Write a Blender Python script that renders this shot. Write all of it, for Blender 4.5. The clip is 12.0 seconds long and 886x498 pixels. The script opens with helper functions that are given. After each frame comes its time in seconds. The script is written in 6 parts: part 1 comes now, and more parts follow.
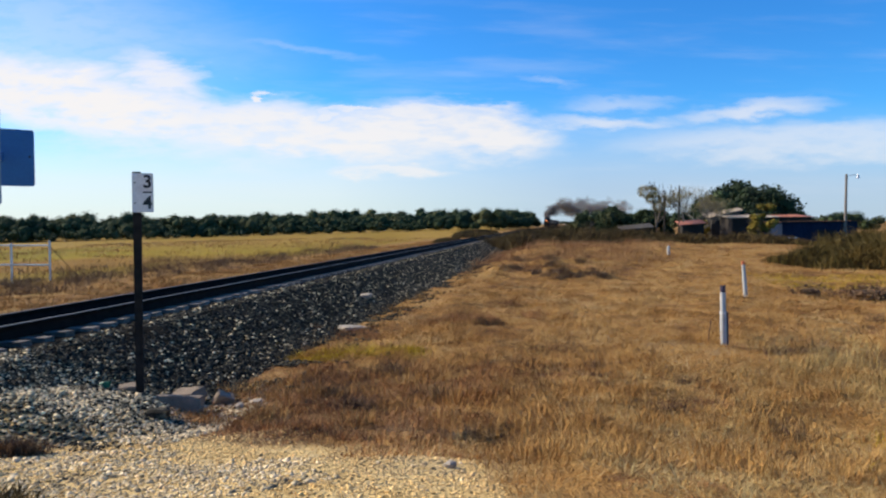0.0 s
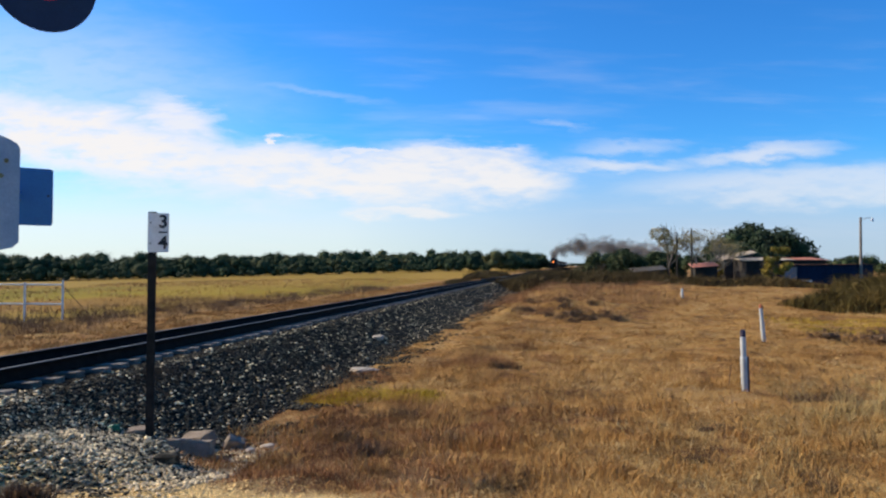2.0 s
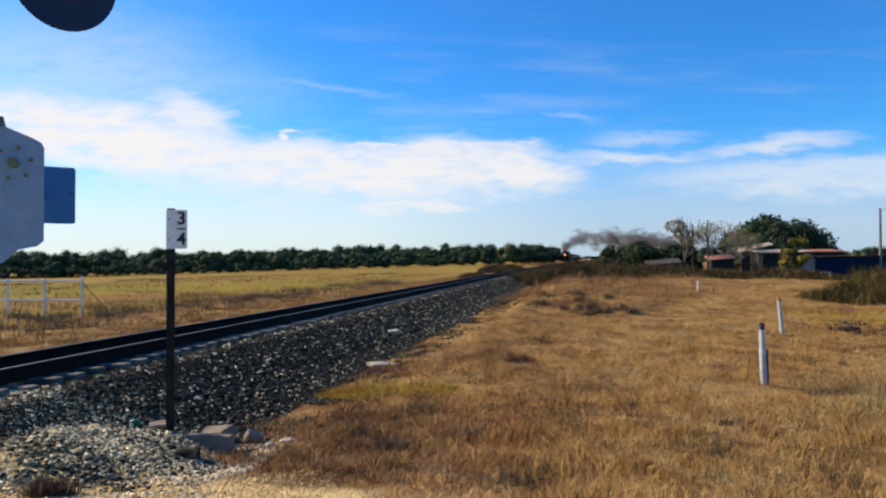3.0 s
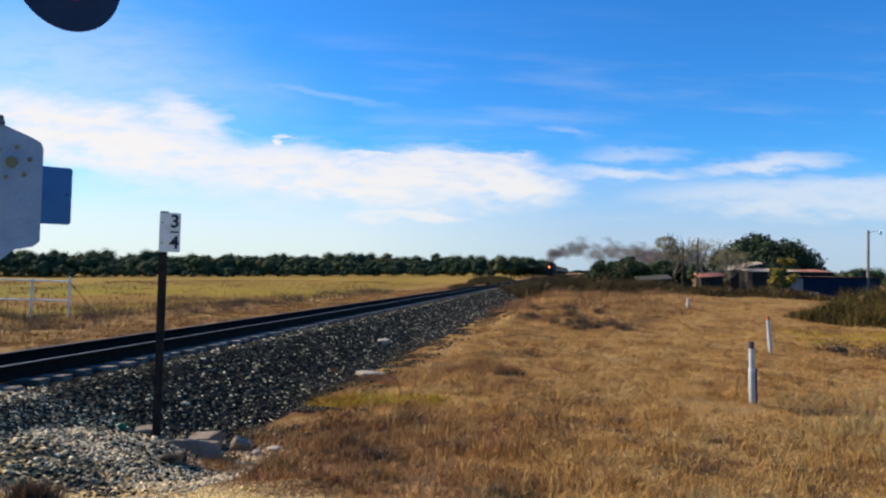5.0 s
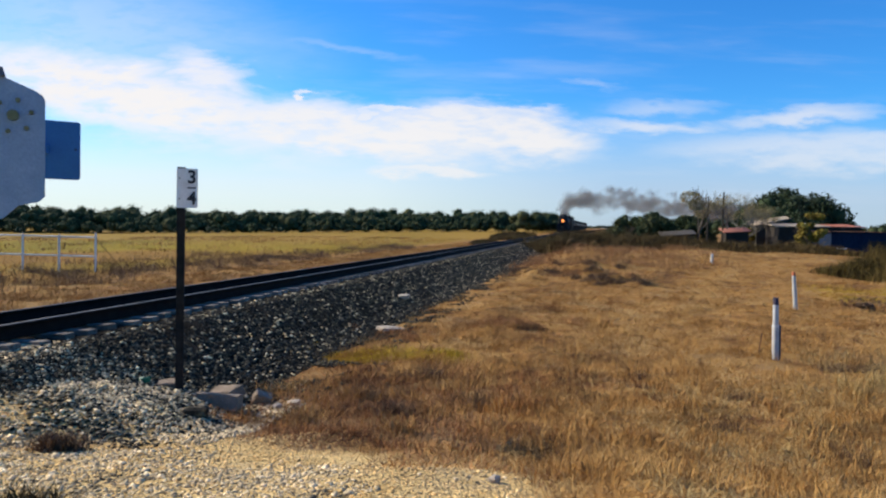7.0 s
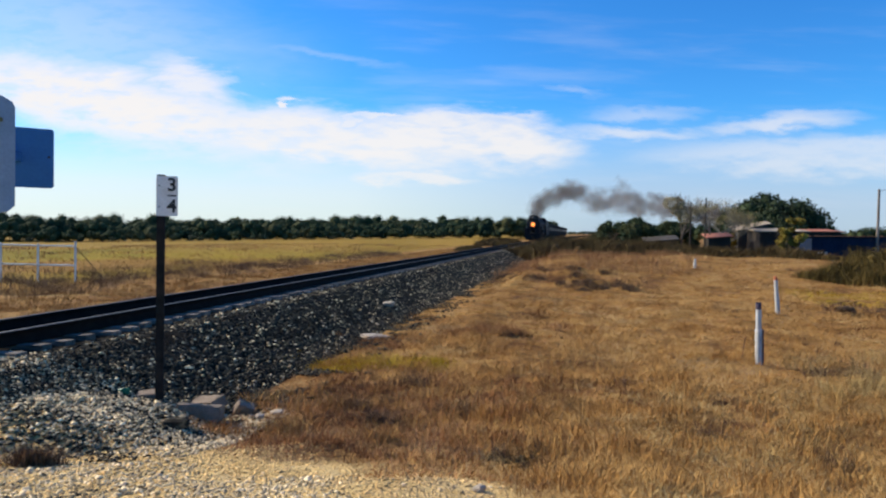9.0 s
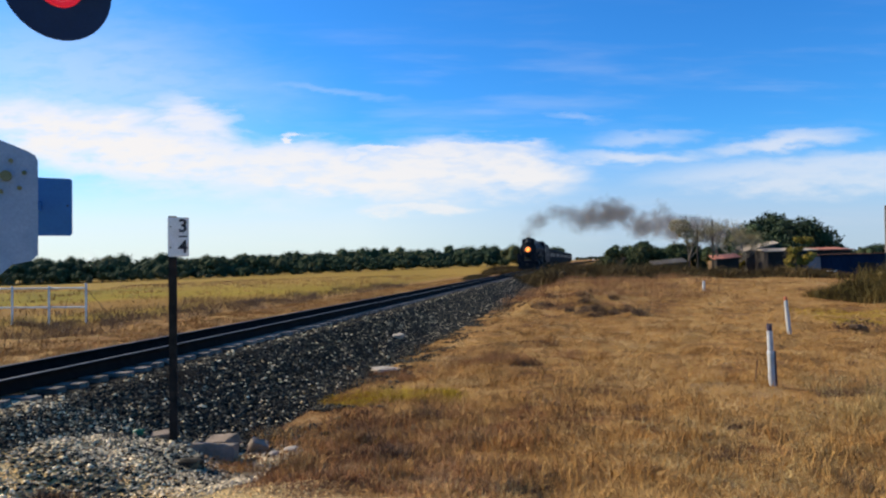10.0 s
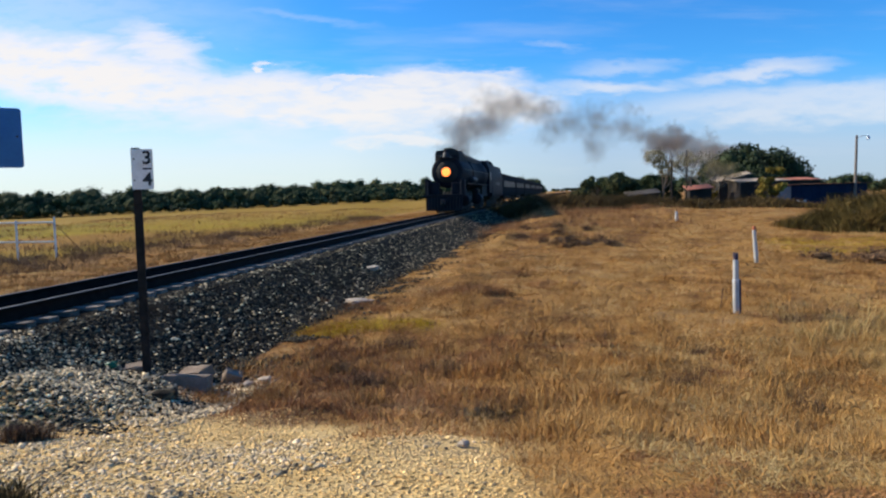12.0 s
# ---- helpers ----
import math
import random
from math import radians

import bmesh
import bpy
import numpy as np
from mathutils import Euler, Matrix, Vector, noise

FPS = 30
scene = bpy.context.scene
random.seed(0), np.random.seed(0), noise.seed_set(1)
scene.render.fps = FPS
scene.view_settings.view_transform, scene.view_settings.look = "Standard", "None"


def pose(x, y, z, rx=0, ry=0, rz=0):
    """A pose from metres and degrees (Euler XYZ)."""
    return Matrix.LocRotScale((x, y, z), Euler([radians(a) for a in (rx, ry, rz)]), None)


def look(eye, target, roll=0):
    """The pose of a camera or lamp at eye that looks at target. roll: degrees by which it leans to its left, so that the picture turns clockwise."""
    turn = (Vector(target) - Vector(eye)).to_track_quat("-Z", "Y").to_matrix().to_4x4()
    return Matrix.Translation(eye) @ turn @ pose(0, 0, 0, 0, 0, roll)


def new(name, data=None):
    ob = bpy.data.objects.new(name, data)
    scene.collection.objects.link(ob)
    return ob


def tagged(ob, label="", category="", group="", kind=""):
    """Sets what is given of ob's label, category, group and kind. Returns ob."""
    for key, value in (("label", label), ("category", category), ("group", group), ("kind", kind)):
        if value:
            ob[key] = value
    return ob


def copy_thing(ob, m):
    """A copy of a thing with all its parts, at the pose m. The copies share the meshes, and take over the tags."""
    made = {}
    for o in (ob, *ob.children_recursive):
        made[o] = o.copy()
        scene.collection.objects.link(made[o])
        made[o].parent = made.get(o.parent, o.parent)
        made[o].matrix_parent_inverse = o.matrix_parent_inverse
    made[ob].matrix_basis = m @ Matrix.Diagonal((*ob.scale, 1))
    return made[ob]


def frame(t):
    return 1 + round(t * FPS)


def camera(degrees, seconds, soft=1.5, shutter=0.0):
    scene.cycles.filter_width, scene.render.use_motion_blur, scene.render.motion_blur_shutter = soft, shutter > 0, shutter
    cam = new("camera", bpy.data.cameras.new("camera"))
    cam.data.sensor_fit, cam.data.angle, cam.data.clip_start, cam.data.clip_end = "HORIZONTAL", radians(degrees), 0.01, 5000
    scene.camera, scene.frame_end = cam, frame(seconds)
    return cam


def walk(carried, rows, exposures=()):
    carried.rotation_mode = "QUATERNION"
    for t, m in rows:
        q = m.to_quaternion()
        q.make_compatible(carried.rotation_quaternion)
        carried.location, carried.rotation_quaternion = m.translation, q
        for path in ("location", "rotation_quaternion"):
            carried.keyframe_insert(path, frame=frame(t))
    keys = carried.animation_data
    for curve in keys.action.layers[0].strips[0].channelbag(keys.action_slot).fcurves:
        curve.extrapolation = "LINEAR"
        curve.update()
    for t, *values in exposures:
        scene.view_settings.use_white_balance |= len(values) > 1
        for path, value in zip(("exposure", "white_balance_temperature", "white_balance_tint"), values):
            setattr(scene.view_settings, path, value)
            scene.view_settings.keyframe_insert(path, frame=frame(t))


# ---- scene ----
cam = camera(65.3, 12.0, soft=2.2)
PATH = [
    (0, (0.028, -0.058, 1.613), (-0.298, 1.914, 1.54), -0.0),
    (0.5, (0.061, -0.006, 1.596), (-0.341, 1.953, 1.617), 0.2),
    (1, (0.026, 0.025, 1.594), (-0.32, 1.995, 1.59), 0.1),
    (1.5, (-0.06, 0.121, 1.615), (-0.417, 2.089, 1.629), 0.1),
    (2, (-0.083, 0.057, 1.619), (-0.439, 2.025, 1.665), 0.3),
    (2.5, (-0.118, 0.06, 1.626), (-0.482, 2.026, 1.68), 0.1),
    (2.7, (-0.117, 0.045, 1.627), (-0.509, 2.005, 1.672), -0.1),
    (4.3, (-0.197, 0.176, 1.637), (-0.577, 2.14, 1.638), 0.5),
    (4.5, (-0.188, 0.151, 1.634), (-0.521, 2.123, 1.652), 1.0),
    (5, (-0.177, 0.06, 1.637), (-0.546, 2.024, 1.695), 1.5),
    (5.5, (-0.147, 0.174, 1.632), (-0.58, 2.127, 1.66), 1.8),
    (6, (-0.142, 0.162, 1.637), (-0.574, 2.113, 1.736), 0.5),
    (6.5, (-0.146, 0.16, 1.639), (-0.571, 2.114, 1.598), 1.3),
    (7, (-0.146, 0.185, 1.636), (-0.574, 2.137, 1.564), 1.4),
    (7.2, (-0.131, 0.209, 1.639), (-0.594, 2.153, 1.565), 0.8),
    (8.8, (-0.055, 0.209, 1.642), (-0.439, 2.172, 1.626), 1.1),
    (9, (-0.142, 0.245, 1.641), (-0.528, 2.207, 1.589), 1.1),
    (9.5, (-0.125, 0.163, 1.668), (-0.508, 2.126, 1.668), 1.8),
    (10, (-0.141, 0.151, 1.673), (-0.547, 2.109, 1.707), -0.7),
    (10.5, (-0.066, 0.107, 1.66), (-0.428, 2.074, 1.636), -1.2),
    (11, (-0.079, 0.174, 1.68), (-0.41, 2.144, 1.602), -2.2),
    (11.5, (-0.061, 0.186, 1.643), (-0.483, 2.124, 1.382), -2.5),
    (12, (-0.048, 0.175, 1.662), (-0.39, 2.139, 1.499), -1.0),
]
walk(cam, [(t, look(eye, target, roll)) for t, eye, target, roll in PATH], exposures=[(0.0, 0.45), (12.0, 0.45)])

# ---------------- world, sun ----------------
SUN_AZ, SUN_EL = -80.0, 32.0
world = bpy.data.worlds.new("world")
scene.world = world
world.use_nodes = True
wn, wl = world.node_tree.nodes, world.node_tree.links
wn.clear()


def wnode(kind, **kw):
    n = wn.new(kind)
    for k, v in kw.items():
        if k == "operation":
            n.operation = v
        elif k == "ins":
            for i, val in v.items():
                if isinstance(val, bpy.types.NodeSocket):
                    wl.new(val, n.inputs[i])
                else:
                    n.inputs[i].default_value = val
    return n


def wmath(op, a, b=0.0, c=0.0):
    return wnode("ShaderNodeMath", operation=op, ins={0: a, 1: b, 2: c}).outputs[0]


def wsmooth(x, lo, hi):
    n = wn.new("ShaderNodeMapRange")
    n.interpolation_type = "SMOOTHSTEP"
    wl.new(x, n.inputs[0])
    n.inputs[1].default_value, n.inputs[2].default_value = lo, hi
    return n.outputs[0]


def wramp(x, stops):
    n = wn.new("ShaderNodeValToRGB")
    wl.new(x, n.inputs[0])
    el = n.color_ramp.elements
    while len(el) < len(stops):
        el.new(0.5)
    for e, (p, v) in zip(el, stops):
        e.position, e.color = p, (v, v, v, 1)
    return n.outputs[0]


sky = wn.new("ShaderNodeTexSky")
sky.sky_type = "NISHITA"
sky.sun_disc = False
sky.sun_elevation, sky.sun_rotation = radians(SUN_EL), radians(SUN_AZ % 360)
sky.air_density, sky.dust_density, sky.ozone_density = 1.0, 0.3, 2.5
hsv = wnode("ShaderNodeHueSaturation", ins={"Color": sky.outputs[0], "Saturation": 1.25, "Value": 1.0, "Hue": 0.5})
tc = wn.new("ShaderNodeTexCoord")
vrot = wn.new("ShaderNodeVectorRotate")
vrot.rotation_type = "Z_AXIS"
wl.new(tc.outputs["Generated"], vrot.inputs["Vector"])
vrot.inputs["Angle"].default_value = radians(-9.35)
sep = wn.new("ShaderNodeSeparateXYZ")
wl.new(vrot.outputs[0], sep.inputs[0])
ahead = wmath("MAXIMUM", sep.outputs[1], 0.05)
cu = wmath("DIVIDE", sep.outputs[0], ahead)
cv = wmath("DIVIDE", sep.outputs[2], ahead)
comb = wnode("ShaderNodeCombineXYZ", ins={0: wmath("MULTIPLY", cu, 3.2), 1: wmath("MULTIPLY", cv, 13.0), 2: 0.3})
n_big = wnode("ShaderNodeTexNoise", ins={"Vector": comb.outputs[0], "Scale": 1.5, "Detail": 7.0, "Roughness": 0.6, "Distortion": 0.4})
comb2 = wnode("ShaderNodeCombineXYZ", ins={0: wmath("ADD", wmath("MULTIPLY", cu, 2.0), wmath("MULTIPLY", cv, 2.5)), 1: wmath("MULTIPLY", cv, 16.0), 2: 4.7})
n_wisp = wnode("ShaderNodeTexNoise", ins={"Vector": comb2.outputs[0], "Scale": 2.2, "Detail": 6.0, "Roughness": 0.55})
cup = wmath("ADD", wmath("MULTIPLY", cu, 0.5), 0.5)
comb3 = wnode("ShaderNodeCombineXYZ", ins={0: wmath("MULTIPLY", cu, 11.0), 1: wmath("MULTIPLY", cv, 36.0), 2: 2.1})
n_patch = wnode("ShaderNodeTexNoise", ins={"Vector": comb3.outputs[0], "Scale": 1.6, "Detail": 6.0, "Roughness": 0.6})
warp_u = wmath("ADD", cu, wmath("MULTIPLY", wmath("SUBTRACT", n_big.outputs[0], 0.5), 0.22))
warp_v = wmath("ADD", cv, wmath("ADD", wmath("MULTIPLY", wmath("SUBTRACT", n_big.outputs[0], 0.5), 0.05), wmath("MULTIPLY", wmath("SUBTRACT", n_patch.outputs[0], 0.5), 0.035)))


def cloud(u0, v0, ru, rv, slope, amount, soft=0.75):
    """A long cloud whose edge frays with the noise."""
    du = wmath("SUBTRACT", warp_u, u0)
    dv = wmath("SUBTRACT", wmath("SUBTRACT", warp_v, v0), wmath("MULTIPLY", du, slope))
    a, b = wmath("DIVIDE", du, ru), wmath("DIVIDE", dv, rv)
    r = wmath("SQRT", wmath("ADD", wmath("MULTIPLY", a, a), wmath("MULTIPLY", b, b)))
    return wmath("MULTIPLY", wsmooth(wmath("SUBTRACT", 1.25, r), 0.0, soft), amount)


band = cloud(-0.53, 0.183, 0.37, 0.070, -0.20, 0.96, 0.95)
for shape in ((-0.40, 0.212, 0.11, 0.042, -0.3, 0.85, 1.1), (-0.20, 0.135, 0.26, 0.045, -0.08, 0.9), (0.02, 0.134, 0.15, 0.040, -0.12, 0.88),
              (-0.02, 0.158, 0.13, 0.016, 0.0, 0.85), (-0.05, 0.078, 0.10, 0.012, 0.0, 0.7), (0.242, 0.146, 0.15, 0.014, 0.03, 0.6, 1.1),
              (0.463, 0.166, 0.12, 0.015, 0.1, 0.62, 1.1), (0.15, 0.205, 0.06, 0.010, -0.1, 0.22, 1.2), (0.267, 0.176, 0.10, 0.012, 0.05, 0.35, 1.2),
              (-0.262, 0.180, 0.014, 0.007, 0.0, 0.9), (-0.134, 0.167, 0.034, 0.007, 0.0, 0.8), (-0.25, 0.249, 0.17, 0.012, -0.11, 0.18, 1.2),
              (0.56, 0.115, 0.30, 0.034, 0.0, 0.5), (-0.60, 0.27, 0.36, 0.14, -0.1, 0.38, 1.2)):
    band = wmath("MAXIMUM", band, cloud(*shape))
band = wmath("MULTIPLY", band, wmath("ADD", 0.72, wmath("MULTIPLY", wsmooth(n_patch.outputs[0], 0.3, 0.55), 0.28)))
wisp = wmath("MULTIPLY", wsmooth(n_wisp.outputs[0], 0.46, 0.85), 0.16)
wisp = wmath("MULTIPLY", wisp, wsmooth(wmath("SUBTRACT", 0.42, cv), 0.0, 0.2))
haze = wmath("MULTIPLY", wsmooth(wmath("SUBTRACT", 0.19, cv), 0.0, 0.15), wramp(cup, [(0.0, 0.80), (0.5, 0.70), (0.62, 0.75), (1.0, 0.75)]))
front = wsmooth(sep.outputs[1], 0.05, 0.3)
cover = wmath("MULTIPLY", wmath("MAXIMUM", band, wisp), front)
tint = wn.new("ShaderNodeMix")
tint.data_type, tint.blend_type = "RGBA", "MULTIPLY"
tint.inputs[0].default_value = 1.0
wl.new(hsv.outputs[0], tint.inputs[6])
tint.inputs[7].default_value = (0.67, 1.64, 2.44, 1)
# pale cream haze low in the west, greyer towards the east
hcol = wn.new("ShaderNodeMix")
hcol.data_type = "RGBA"
wl.new(wramp(cup, [(0.0, 0.0), (0.42, 0.1), (0.6, 1.0), (1.0, 1.0)]), hcol.inputs[0])
hcol.inputs[6].default_value, hcol.inputs[7].default_value = (12.0, 11.6, 11.5, 1), (6.9, 7.6, 9.8, 1)
hazy = wn.new("ShaderNodeMix")
hazy.data_type = "RGBA"
wl.new(wmath("MULTIPLY", haze, front), hazy.inputs[0])
wl.new(tint.outputs[2], hazy.inputs[6])
wl.new(hcol.outputs[2], hazy.inputs[7])
mixc = wn.new("ShaderNodeMix")
mixc.data_type = "RGBA"
wl.new(cover, mixc.inputs[0])
wl.new(hazy.outputs[2], mixc.inputs[6])
mixc.inputs[7].default_value = (12.3, 11.75, 11.4, 1)
bg = wnode("ShaderNodeBackground", ins={"Color": mixc.outputs[2], "Strength": 0.057})
wo = wn.new("ShaderNodeOutputWorld")
wl.new(bg.outputs[0], wo.inputs[0])

sun_data = bpy.data.lights.new("sun", "SUN")
sun_data.energy, sun_data.angle, sun_data.color = 5.0, radians(0.53), (1.0, 0.89, 0.71)
sun = new("sun", sun_data)
az, el = radians(SUN_AZ), radians(SUN_EL)
sun.matrix_world = look((math.sin(az) * math.cos(el) * 50, math.cos(az) * math.cos(el) * 50, math.sin(el) * 50), (0, 0, 0))

# ---------------- materials ----------------


def mat(name, cols, scale=4.0, rough=0.85, bump=0.0, metal=0.0, vary=0.0, fine=0.25, stretch=(1, 1, 1), emit=None, spec=0.3, world_space=True):
    """Colours spread by a coarse noise, broken by a fine one, and varied from piece to piece."""
    m = bpy.data.materials.new(name)
    m.use_nodes = True
    n, l = m.node_tree.nodes, m.node_tree.links
    b = n["Principled BSDF"]
    b.inputs["Roughness"].default_value, b.inputs["Metallic"].default_value = rough, metal
    b.inputs["Specular IOR Level"].default_value = spec
    if world_space:
        src = n.new("ShaderNodeNewGeometry").outputs["Position"]
    else:
        src = n.new("ShaderNodeTexCoord").outputs["Object"]
    mp = n.new("ShaderNodeMapping")
    mp.inputs["Scale"].default_value = stretch
    l.new(src, mp.inputs[0])
    big, small = n.new("ShaderNodeTexNoise"), n.new("ShaderNodeTexNoise")
    big.inputs["Scale"].default_value, big.inputs["Detail"].default_value = scale, 5
    small.inputs["Scale"].default_value, small.inputs["Detail"].default_value = scale * 11, 4
    l.new(mp.outputs[0], big.inputs[0]), l.new(mp.outputs[0], small.inputs[0])
    ramp = n.new("ShaderNodeValToRGB")
    el_ = ramp.color_ramp.elements
    while len(el_) < len(cols):
        el_.new(0.5)
    for i, (e, c) in enumerate(zip(el_, cols)):
        e.position = 0.3 + 0.4 * i / max(1, len(cols) - 1)
        e.color = (*c, 1)
    l.new(big.outputs[0], ramp.inputs[0])
    out = ramp.outputs[0]
    amount = n.new("ShaderNodeMapRange")
    amount.inputs[1].default_value, amount.inputs[2].default_value = 0.25, 0.75
    amount.inputs[3].default_value, amount.inputs[4].default_value = 1 - fine, 1 + fine
    l.new(small.outputs[0], amount.inputs[0])
    value = amount.outputs[0]
    if vary:
        g = n.new("ShaderNodeNewGeometry")
        oi = n.new("ShaderNodeObjectInfo")
        s = n.new("ShaderNodeMath")
        s.operation = "ADD"
        l.new(g.outputs["Random Per Island"], s.inputs[0]), l.new(oi.outputs["Random"], s.inputs[1])
        fr = n.new("ShaderNodeMath")
        fr.operation = "FRACT"
        l.new(s.outputs[0], fr.inputs[0])
        mr = n.new("ShaderNodeMapRange")
        mr.inputs[3].default_value, mr.inputs[4].default_value = 1 - vary, 1 + vary
        l.new(fr.outputs[0], mr.inputs[0])
        mul = n.new("ShaderNodeMath")
        mul.operation = "MULTIPLY"
        l.new(value, mul.inputs[0]), l.new(mr.outputs[0], mul.inputs[1])
        value = mul.outputs[0]
    sc = n.new("ShaderNodeVectorMath")
    sc.operation = "SCALE"
    l.new(out, sc.inputs[0]), l.new(value, sc.inputs["Scale"])
    l.new(sc.outputs[0], b.inputs["Base Color"])
    if bump:
        bp = n.new("ShaderNodeBump")
        bp.inputs["Strength"].default_value, bp.inputs["Distance"].default_value = bump, 0.02
        l.new(small.outputs[0], bp.inputs["Height"]), l.new(bp.outputs[0], b.inputs["Normal"])
    if emit:
        b.inputs["Emission Color"].default_value, b.inputs["Emission Strength"].default_value = (*emit[0], 1), emit[1]
    return m


